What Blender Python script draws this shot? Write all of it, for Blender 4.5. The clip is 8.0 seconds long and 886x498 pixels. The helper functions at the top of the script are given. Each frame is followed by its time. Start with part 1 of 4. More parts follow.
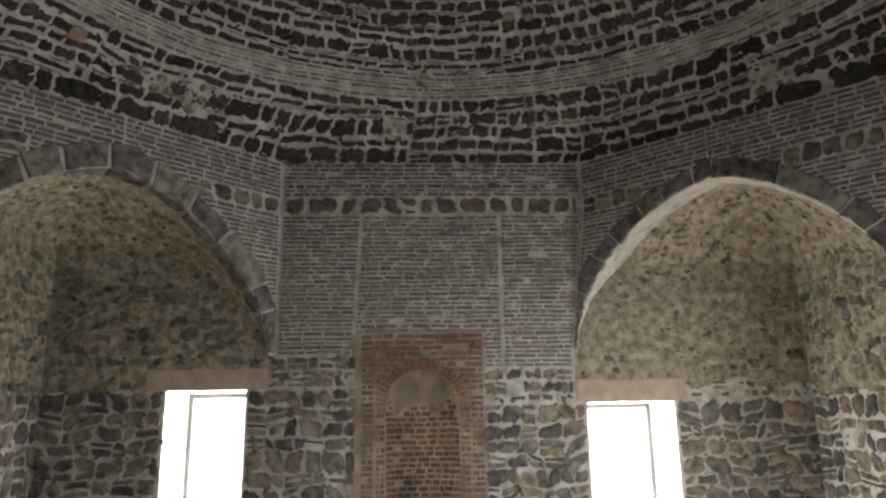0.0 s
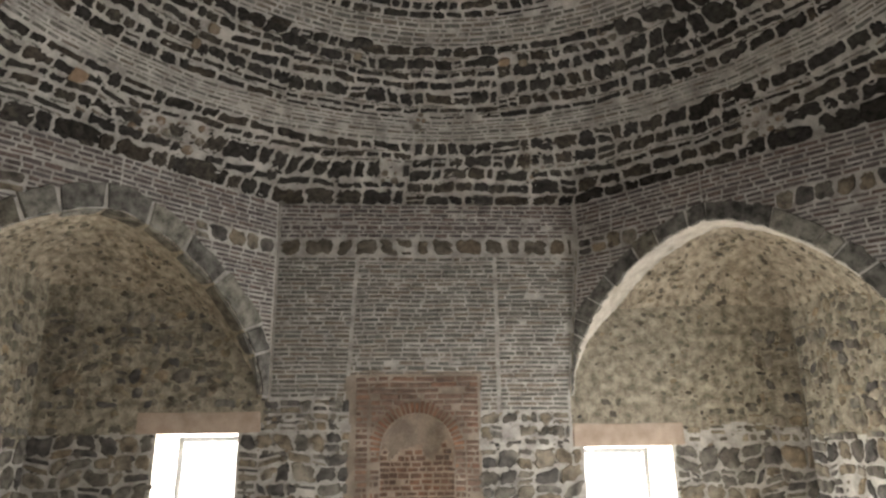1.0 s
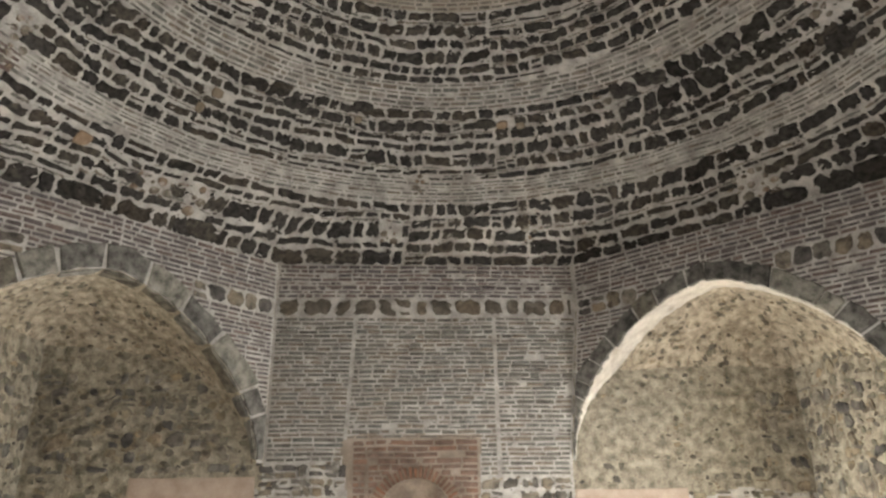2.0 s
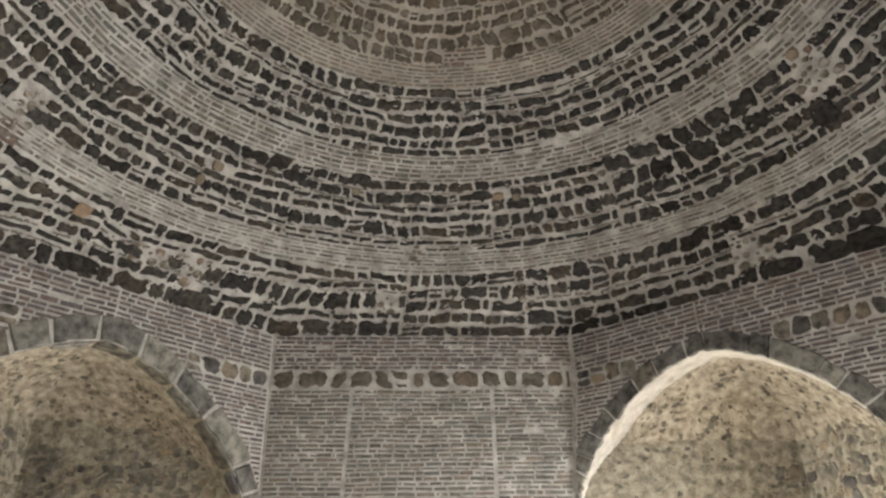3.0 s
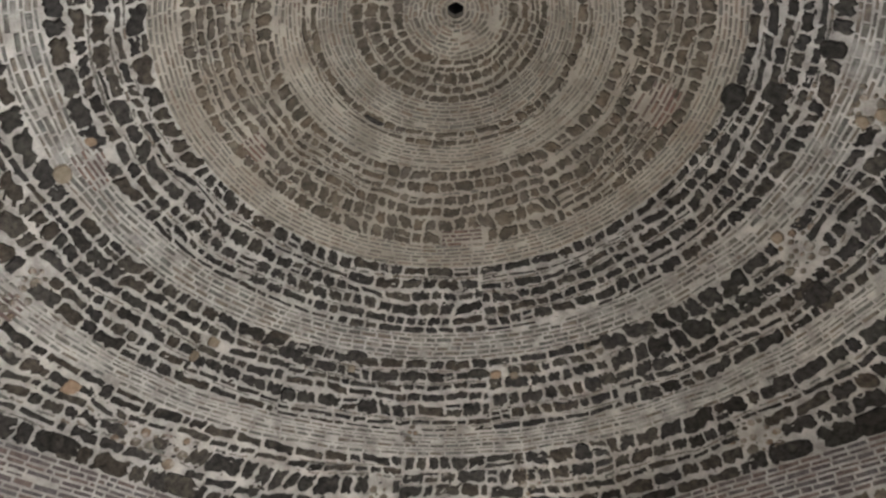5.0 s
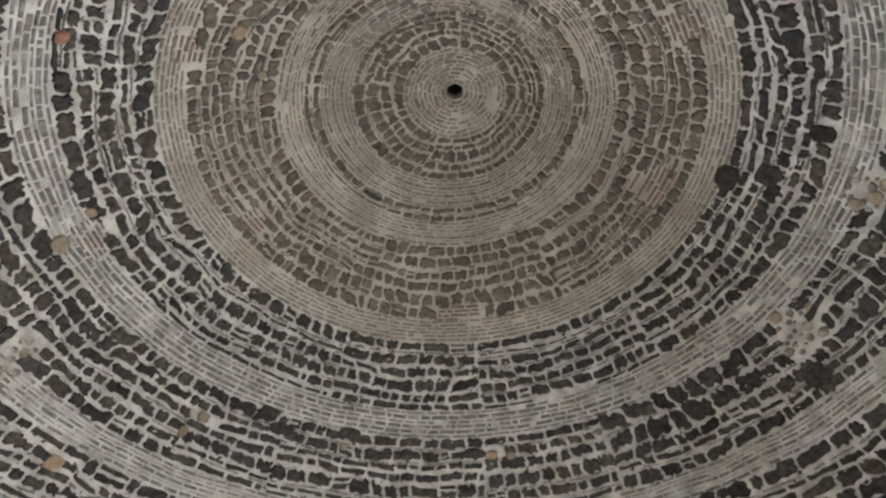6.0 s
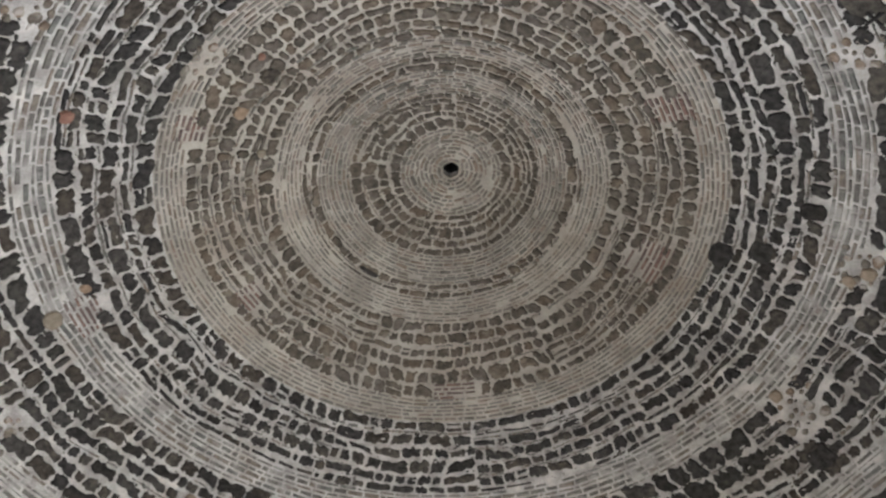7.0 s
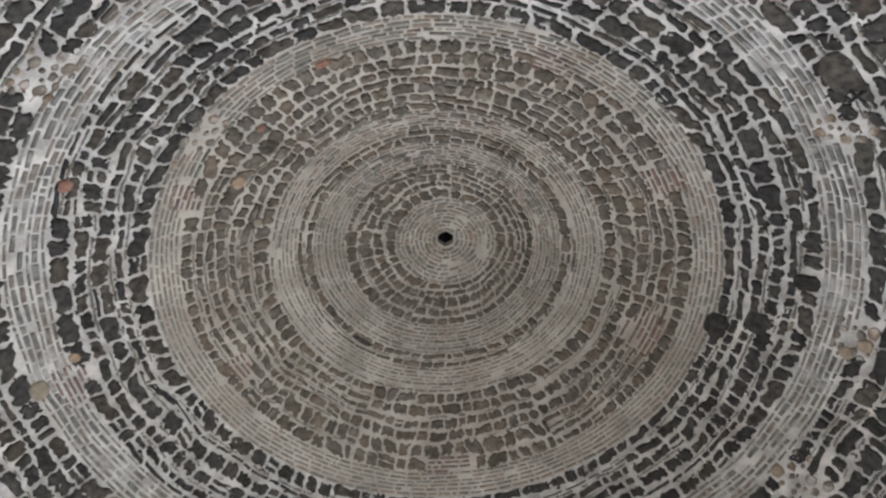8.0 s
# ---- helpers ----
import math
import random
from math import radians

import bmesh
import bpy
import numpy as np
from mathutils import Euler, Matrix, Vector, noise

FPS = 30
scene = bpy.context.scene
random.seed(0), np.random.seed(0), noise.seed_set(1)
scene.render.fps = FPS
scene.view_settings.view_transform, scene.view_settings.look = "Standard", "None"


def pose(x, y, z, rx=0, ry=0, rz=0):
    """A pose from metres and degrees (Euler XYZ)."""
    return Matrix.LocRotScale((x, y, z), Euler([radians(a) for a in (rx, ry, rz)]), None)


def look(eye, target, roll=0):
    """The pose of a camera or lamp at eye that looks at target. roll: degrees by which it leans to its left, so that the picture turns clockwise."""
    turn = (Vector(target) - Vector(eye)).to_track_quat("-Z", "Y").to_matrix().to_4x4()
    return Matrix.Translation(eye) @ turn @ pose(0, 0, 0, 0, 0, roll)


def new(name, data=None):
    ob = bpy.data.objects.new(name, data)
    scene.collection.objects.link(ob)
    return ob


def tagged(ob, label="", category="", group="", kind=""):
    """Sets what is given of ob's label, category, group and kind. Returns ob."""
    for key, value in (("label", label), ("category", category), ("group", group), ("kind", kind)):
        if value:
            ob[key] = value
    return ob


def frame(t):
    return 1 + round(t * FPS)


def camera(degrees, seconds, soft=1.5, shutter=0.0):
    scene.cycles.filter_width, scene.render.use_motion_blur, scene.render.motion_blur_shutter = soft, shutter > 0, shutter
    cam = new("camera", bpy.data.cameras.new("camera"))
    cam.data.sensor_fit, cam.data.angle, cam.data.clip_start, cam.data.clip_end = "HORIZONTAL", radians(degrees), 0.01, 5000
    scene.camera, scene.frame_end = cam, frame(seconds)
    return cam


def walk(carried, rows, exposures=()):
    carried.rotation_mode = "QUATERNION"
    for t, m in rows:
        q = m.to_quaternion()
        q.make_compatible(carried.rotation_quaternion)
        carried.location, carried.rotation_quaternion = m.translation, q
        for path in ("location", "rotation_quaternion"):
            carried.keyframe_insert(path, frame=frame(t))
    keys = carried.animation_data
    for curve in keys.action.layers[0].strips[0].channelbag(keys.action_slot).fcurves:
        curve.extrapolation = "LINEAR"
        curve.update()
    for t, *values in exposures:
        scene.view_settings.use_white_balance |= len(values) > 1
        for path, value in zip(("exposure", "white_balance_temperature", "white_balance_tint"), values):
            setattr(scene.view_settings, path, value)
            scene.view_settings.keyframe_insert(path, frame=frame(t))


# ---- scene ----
cam = camera(64.84, 8.0, soft=2.5)
# seconds, place in metres, yaw, pitch, roll
ROWS = [
    (0.0, -0.311, -4.214, 1.800, -2.53, 13.53, 0.87),
    (0.5, -0.319, -4.215, 1.803, -2.76, 14.93, 0.88),
    (1.0, -0.337, -4.213, 1.821, -3.09, 16.81, 0.75),
    (1.5, -0.328, -4.203, 1.820, -3.05, 19.10, 0.74),
    (3.0, -0.356, -4.197, 1.823, -3.43, 27.55, 1.10),
    (3.5, -0.369, -4.200, 1.831, -3.49, 30.40, 1.24),
    (4.0, -0.380, -4.200, 1.856, -3.62, 33.73, 1.27),
    (4.5, -0.377, -4.194, 1.853, -3.66, 37.48, 1.40),
    (5.0, -0.386, -4.195, 1.866, -3.95, 41.81, 1.10),
    (6.5, -0.353, -4.200, 1.888, -4.70, 50.71, 0.64),
    (7.0, -0.353, -4.204, 1.893, -4.83, 54.07, 0.77),
    (7.5, -0.368, -4.211, 1.902, -5.28, 56.92, 0.83),
    (8.0, -0.366, -4.219, 1.909, -5.30, 59.57, 1.08),
]
EXPOSURES = [(0.0, 2.34, 6100, 10), (1.5, 3.22, 6280, 10), (3.5, 3.57, 6080, 10), (5.0, 3.66, 5950, 11), (6.5, 3.75, 5800, 11), (8.0, 3.86, 5540, 11)]
walk(cam, [(t, pose(x, y, z, 90 + pitch, roll, yaw)) for t, x, y, z, yaw, pitch, roll in ROWS],
     exposures=EXPOSURES)

# ---- light ----
world = bpy.data.worlds.new("sky")
scene.world = world
world.use_nodes = True
wn = world.node_tree
sky = wn.nodes.new("ShaderNodeTexSky")
sky.sky_type, sky.sun_disc = "NISHITA", False
SUN_EL, SUN_AZ = radians(62), radians(140)
sky.sun_elevation, sky.sun_rotation = SUN_EL, SUN_AZ
wn.nodes["Background"].inputs["Strength"].default_value = 0.15
wn.links.new(sky.outputs["Color"], wn.nodes["Background"].inputs["Color"])
sun_data = bpy.data.lights.new("sun", "SUN")
sun_data.energy, sun_data.angle, sun_data.color = 4.0, radians(0.5), (1.0, 0.95, 0.88)
sun = new("sun", sun_data)
sun.matrix_world = look((0, 0, 0), (-math.sin(SUN_AZ) * math.cos(SUN_EL), -math.cos(SUN_AZ) * math.cos(SUN_EL), -math.sin(SUN_EL)))


def window_light(name, eye, target, wide, high, watts, colour, spread=180):
    """Sky light that enters through an opening."""
    data = bpy.data.lights.new(name, "AREA")
    data.shape, data.size, data.size_y, data.energy, data.color = "RECTANGLE", wide, high, watts, colour
    data.spread = radians(spread)
    ob = new(name, data)
    ob.matrix_world = look(eye, target)
    return ob


LIGHTS = [
    ("north_window_light", (-2.92, 6.1, 1.25), (-2.92, 0, 2.2), 0.95, 1.8, 68, (1, 0.985, 0.97)),
    ("north_window_light", (2.56, 6.1, 1.15), (2.56, 0, 2.1), 1.1, 1.6, 82, (1, 0.985, 0.97)),
    ("east_window_light", (5.62, 2.25, 1.2), (0.5, 3.0, 2.5), 1.0, 1.75, 42, (1, 0.965, 0.91)),
    ("east_window_light", (5.4, -2.45, 1.2), (0, -2.45, 2.0), 1.0, 1.75, 16, (1, 0.97, 0.92)),
    ("west_window_light", (-5.4, -2.45, 1.2), (0, -2.45, 0.8), 1.0, 1.75, 10, (1, 0.985, 0.97)),
    ("west_window_light", (-5.6, 2.3, 1.25), (5, 4.2, 0.2), 1.0, 1.6, 13, (1, 0.95, 0.85), 56),
    ("door_light", (0.4, -5.6, 1.2), (0.4, 0, 1.2), 1.4, 2.2, 3, (1, 0.985, 0.97)),
]
for row in LIGHTS:
    window_light(*row)


# ---- materials ----
def material(name, low, high, mottles=6.0, grain=60.0, rough=0.9, bump=0.35, per_piece=None, dirt=None, relief=0.012):
    """A matt mineral surface: two noise scales between two colours, per-piece tint, stains, fine relief."""
    mat = bpy.data.materials.new(name)
    mat.use_nodes = True
    nt = mat.node_tree
    nodes, links = nt.nodes, nt.links
    bsdf = nodes["Principled BSDF"]
    bsdf.inputs["Roughness"].default_value = rough
    bsdf.inputs["Specular IOR Level"].default_value = 0.25
    geo = nodes.new("ShaderNodeNewGeometry")
    obj = nodes.new("ShaderNodeObjectInfo")
    big = nodes.new("ShaderNodeTexNoise")
    big.inputs["Scale"].default_value, big.inputs["Detail"].default_value = mottles, 5
    fine = nodes.new("ShaderNodeTexNoise")
    fine.inputs["Scale"].default_value, fine.inputs["Detail"].default_value = grain, 4
    for n in (big, fine):
        links.new(geo.outputs["Position"], n.inputs["Vector"])
    mix = nodes.new("ShaderNodeMix")
    mix.data_type = "RGBA"
    mix.inputs["A"].default_value, mix.inputs["B"].default_value = (*low, 1), (*high, 1)
    ramp = nodes.new("ShaderNodeMapRange")
    ramp.inputs["From Min"].default_value, ramp.inputs["From Max"].default_value = 0.32, 0.68
    add = nodes.new("ShaderNodeMath")
    add.operation = "MULTIPLY_ADD"
    add.inputs[1].default_value = 0.4
    sub = nodes.new("ShaderNodeMath")
    sub.operation = "SUBTRACT"
    sub.inputs[1].default_value = 0.2
    links.new(fine.outputs["Fac"], add.inputs[0])
    links.new(big.outputs["Fac"], add.inputs[2])
    links.new(add.outputs[0], sub.inputs[0])
    links.new(sub.outputs[0], ramp.inputs["Value"])
    links.new(ramp.outputs["Result"], mix.inputs["Factor"])
    colour = mix.outputs["Result"]
    if per_piece:
        total = nodes.new("ShaderNodeMath")
        total.operation = "ADD"
        links.new(geo.outputs["Random Per Island"], total.inputs[0])
        links.new(obj.outputs["Random"], total.inputs[1])
        part_ = nodes.new("ShaderNodeMath")
        part_.operation = "FRACT"
        links.new(total.outputs[0], part_.inputs[0])
        tint = nodes.new("ShaderNodeValToRGB")
        tint.color_ramp.interpolation = "CONSTANT"
        el = tint.color_ramp.elements
        el[0].position, el[0].color = 0.0, (*per_piece[0][1], 1)
        el[1].position, el[1].color = per_piece[1][0], (*per_piece[1][1], 1)
        for at, c in per_piece[2:]:
            el.new(at).color = (*c, 1)
        links.new(part_.outputs[0], tint.inputs["Fac"])
        mul = nodes.new("ShaderNodeMix")
        mul.data_type, mul.blend_type = "RGBA", "MULTIPLY"
        mul.inputs["Factor"].default_value = 1.0
        links.new(colour, mul.inputs["A"])
        links.new(tint.outputs["Color"], mul.inputs["B"])
        colour = mul.outputs["Result"]
    if dirt:
        stain = nodes.new("ShaderNodeTexNoise")
        stain.inputs["Scale"].default_value, stain.inputs["Detail"].default_value = dirt[1], 6
        links.new(geo.outputs["Position"], stain.inputs["Vector"])
        span = nodes.new("ShaderNodeMapRange")
        span.inputs["From Min"].default_value, span.inputs["From Max"].default_value = dirt[2], dirt[2] + 0.16
        span.inputs["To Max"].default_value = dirt[3]
        links.new(stain.outputs["Fac"], span.inputs["Value"])
        over = nodes.new("ShaderNodeMix")
        over.data_type = "RGBA"
        over.inputs["B"].default_value = (*dirt[0], 1)
        links.new(span.outputs["Result"], over.inputs["Factor"])
        links.new(colour, over.inputs["A"])
        colour = over.outputs["Result"]
    links.new(colour, bsdf.inputs["Base Color"])
    bmp = nodes.new("ShaderNodeBump")
    bmp.inputs["Strength"].default_value, bmp.inputs["Distance"].default_value = bump, relief
    links.new(add.outputs[0], bmp.inputs["Height"])
    links.new(bmp.outputs["Normal"], bsdf.inputs["Normal"])
    return mat


STONE_TINTS = [(0, (1, 1, 1)), (0.2, (0.72, 0.72, 0.74)), (0.42, (1.15, 1.05, 0.92)), (0.55, (0.86, 0.88, 0.85)),
               (0.72, (1.35, 1.3, 1.2)), (0.84, (0.6, 0.58, 0.56)), (0.94, (1.3, 1.2, 1.08)), (0.985, (1.5, 1.32, 1.12))]
WALL_TINTS = [(0, (1, 1, 1)), (0.18, (0.55, 0.55, 0.58)), (0.34, (1.2, 1.08, 0.92)), (0.5, (0.82, 0.82, 0.80)), (0.62, (1.3, 1.22, 1.1)),
              (0.76, (0.68, 0.66, 0.64)), (0.88, (1.35, 1.3, 1.22)), (0.95, (1.5, 1.3, 1.05))]
CROWN_TINTS = [(0, (1, 1, 1)), (0.25, (0.82, 0.81, 0.78)), (0.45, (1.15, 1.06, 0.96)), (0.62, (0.95, 0.93, 0.88)),
               (0.8, (1.25, 1.2, 1.12)), (0.93, (0.68, 0.66, 0.62))]
BRICK_TINTS = [(0, (1, 1, 1)), (0.25, (0.8, 0.8, 0.8)), (0.5, (1.15, 1.05, 0.98)), (0.7, (0.92, 0.97, 1.0)), (0.9, (1.15, 1.02, 0.95))]
MORTAR = material("lime_mortar", (0.27, 0.251, 0.226), (0.54, 0.514, 0.475), 5.0, 45, dirt=((0.26, 0.225, 0.185), 1.3, 0.60, 0.55))
MORTAR_UP = material("crown_mortar", (0.27, 0.243, 0.204), (0.45, 0.411, 0.353), 3.0, 45, dirt=((0.30, 0.25, 0.20), 1.1, 0.55, 0.5))
# Warm smeared mortar, darkened so its colour carries shade inside the corner vaults.
MORTAR_WARM = material("dim_smeared_mortar", (0.15, 0.132, 0.098), (0.42, 0.376, 0.292), 8.0, 44, bump=1.0, dirt=((0.11, 0.10, 0.078), 9.0, 0.56, 0.65), relief=0.035)
MORTAR_VAULT = material("vault_plaster", (0.20, 0.172, 0.125), (0.50, 0.432, 0.335), 9.0, 40, bump=0.9, dirt=((0.15, 0.115, 0.078), 13.0, 0.575, 0.65), relief=0.03)
STONE = material("dark_basalt", (0.019, 0.0172, 0.015), (0.070, 0.0632, 0.0550), 16, 80, per_piece=STONE_TINTS, bump=0.6, dirt=((0.15, 0.132, 0.107), 6.0, 0.60, 0.5))
STONE_UP = material("brown_crown_stone", (0.064, 0.055, 0.043), (0.150, 0.130, 0.104), 12, 70, per_piece=CROWN_TINTS, bump=0.5, dirt=((0.27, 0.24, 0.198), 5.0, 0.57, 0.5))
STONE_WALL = material("grey_rubble_stone", (0.065, 0.060, 0.052), (0.225, 0.208, 0.180), 9, 60, per_piece=WALL_TINTS, bump=0.6, dirt=((0.30, 0.275, 0.23), 4.0, 0.56, 0.6))
STONE_WARM = material("smeared_stone", (0.105, 0.094, 0.074), (0.25, 0.222, 0.17), 9, 50, per_piece=STONE_TINTS, bump=0.7)
STONE_PALE = material("half_sunk_stone", (0.105, 0.086, 0.064), (0.26, 0.222, 0.175), 9, 50, per_piece=BRICK_TINTS, bump=0.6, dirt=((0.4, 0.38, 0.345), 9.0, 0.52, 0.7))
BRICK_UP = material("pale_crown_brick", (0.125, 0.112, 0.093), (0.235, 0.213, 0.18), 14, 80, per_piece=BRICK_TINTS, dirt=((0.30, 0.275, 0.235), 2.6, 0.50, 0.5))
MORTAR_RED = material("red_dusted_mortar", (0.20, 0.163, 0.128), (0.36, 0.305, 0.25), 3.0, 45, dirt=((0.12, 0.09, 0.066), 2.0, 0.48, 0.75))
BRICK = material("grey_brick", (0.11, 0.102, 0.086), (0.21, 0.197, 0.168), 14, 80, per_piece=BRICK_TINTS)
BRICK_SMEARED = material("mortar_smeared_brick", (0.095, 0.088, 0.076), (0.185, 0.174, 0.15), 14, 80, per_piece=BRICK_TINTS, dirt=((0.36, 0.345, 0.315), 4.5, 0.50, 0.8))
BRICK_FRIEZE = material("purple_brick", (0.09, 0.076, 0.071), (0.185, 0.158, 0.15), 14, 80, per_piece=BRICK_TINTS)
BRICK_RED = material("red_brick", (0.105, 0.071, 0.054), (0.225, 0.146, 0.107), 10, 70, per_piece=BRICK_TINTS, dirt=((0.07, 0.045, 0.03), 2.5, 0.56, 0.6))
# Niche brick and mortar with darker blotches; the brick darker than the frame's.
NICHE_BRICK = material("dark_blotched_brick", (0.085, 0.052, 0.037), (0.20, 0.118, 0.078), 8, 70, per_piece=BRICK_TINTS, dirt=((0.045, 0.031, 0.024), 2.2, 0.46, 0.75))
NICHE_MORTAR = material("blotched_mortar", (0.22, 0.165, 0.122), (0.38, 0.305, 0.24), 4.0, 45, dirt=((0.12, 0.09, 0.068), 2.2, 0.5, 0.6))
BRICK_INSET = material("red_brown_brick", (0.10, 0.075, 0.065), (0.19, 0.135, 0.115), 14, 80, per_piece=BRICK_TINTS)
NICHE_PLASTER = material("niche_plaster", (0.15, 0.116, 0.088), (0.29, 0.235, 0.185), 5, 40, dirt=((0.21, 0.14, 0.09), 2.2, 0.52, 0.5))
TAN_STONE = material("tan_stone", (0.20, 0.155, 0.108), (0.30, 0.245, 0.18), 14, 70, per_piece=BRICK_TINTS)
RED_STONE = material("red_stone", (0.17, 0.085, 0.06), (0.27, 0.15, 0.105), 14, 70)
BRICK_RING = material("pale_red_brick", (0.13, 0.074, 0.048), (0.27, 0.155, 0.10), 10, 70, per_piece=BRICK_TINTS)
VOUSSOIR = material("arch_stone", (0.055, 0.052, 0.046), (0.22, 0.21, 0.188), 9, 60, dirt=((0.36, 0.35, 0.315), 5.0, 0.58, 0.55), per_piece=[(0, (1, 1, 1)), (0.3, (0.75, 0.75, 0.75)), (0.5, (1.3, 1.3, 1.25)), (0.7, (0.95, 0.9, 0.8)), (0.88, (1.5, 1.5, 1.42))], bump=0.6)
# Pale plaster, lightened further to paint in the window light on one soffit.
LIT_PLASTER = material("lit_pale_plaster", (0.42, 0.385, 0.33), (0.64, 0.605, 0.54), 6, 40, bump=0.6, dirt=((0.28, 0.235, 0.175), 4, 0.55, 0.6), relief=0.02)
PLASTER = material("reveal_plaster", (0.46, 0.42, 0.35), (0.68, 0.64, 0.56), 4, 40, dirt=((0.2, 0.17, 0.12), 3, 0.6, 0.6))
LINTEL = material("pink_lintel_stone", (0.33, 0.255, 0.20), (0.46, 0.37, 0.30), 5, 50)
EARTH = material("dry_earth", (0.30, 0.25, 0.19), (0.45, 0.39, 0.31), 0.6, 20)
FLOOR_EARTH = material("trodden_floor", (0.20, 0.17, 0.135), (0.32, 0.28, 0.23), 0.8, 20)
METAL = material("dark_window_metal", (0.05, 0.05, 0.05), (0.10, 0.10, 0.10), 20, 90, rough=0.6)
# Near-black: the hook's iron, and the top hole's darkness painted into its colour.
NEAR_BLACK = material("near_black", (0.012, 0.011, 0.01), (0.025, 0.022, 0.02), 10, 60)


# ---- shape helpers ----
RNG = random.Random(7)


def hashed(ix, iy, iz):
    n = (ix * 374761393 + iy * 668265263 + iz * 2147483647 + 974634777) & 0x7FFFFFFF
    n = ((n ^ (n >> 13)) * 1274126177) & 0x7FFFFFFF
    return ((n ^ (n >> 16)) & 0xFFFF) / 65535.0


def vnoise(p, size):
    """Smooth noise from 0 to 1 at points p, with cells of that size."""
    q = np.asarray(p, float) / size + 1000
    i = np.floor(q).astype(np.int64)
    f = q - i
    f = f * f * (3 - 2 * f)
    out = 0
    for a in (0, 1):
        for b in (0, 1):
            for c in (0, 1):
                w = (f[:, 0] if a else 1 - f[:, 0]) * (f[:, 1] if b else 1 - f[:, 1]) * (f[:, 2] if c else 1 - f[:, 2])
                out = out + w * hashed(i[:, 0] + a, i[:, 1] + b, i[:, 2] + c)
    return out


def mesh_object(name, verts, faces, mat, parent=None, smooth=False):
    me = bpy.data.meshes.new(name)
    me.from_pydata([tuple(v) for v in verts] if not isinstance(verts, np.ndarray) else verts.tolist(), [], faces)
    me.materials.append(mat)
    if smooth:
        me.polygons.foreach_set("use_smooth", [True] * len(me.polygons))
    me.update()
    ob = new(name, me)
    ob.parent = parent
    return ob


def sheet(name, mp, us, vs, mat, parent=None, rough=0.012, hole=None, flip=False, zone=None):
    """A rough mortar face over the lines us and vs of the surface mp(u, v, off)."""
    U, V = np.meshgrid(us, vs, indexing="ij")
    u, v = U.ravel(), V.ravel()
    p = mp(u, v, np.zeros_like(u))
    off = rough * (0.9 * vnoise(p, 0.05) + 0.7 * vnoise(p + 7, 0.16) - 0.75)
    p = mp(u, v, off)
    nv = len(vs)
    faces, kinds = [], []
    for i in range(len(us) - 1):
        for j in range(nv - 1):
            if hole and hole(0.5 * (us[i] + us[i + 1]), 0.5 * (vs[j] + vs[j + 1])):
                continue
            q = (i * nv + j, (i + 1) * nv + j, (i + 1) * nv + j + 1, i * nv + j + 1)
            faces.append(q[::-1] if flip else q)
            if zone:
                kinds.append(int(zone[0](0.5 * (us[i] + us[i + 1]), 0.5 * (vs[j] + vs[j + 1]))))
    ob = mesh_object(name, p, faces, mat, parent, smooth=True)
    if zone:
        for extra in zone[1:]:
            ob.data.materials.append(extra)
        ob.data.polygons.foreach_set("material_index", kinds)
    return ob


def lines(a, b, step, marks=()):
    """Evenly spaced lines from a to b that also meet the marks."""
    stops = sorted({a, b, *[m for m in marks if a < m < b]})
    out = []
    for p, q in zip(stops, stops[1:]):
        n = max(1, round((q - p) / step))
        out += [p + (q - p) * k / n for k in range(n)]
    return np.array(out + [b])


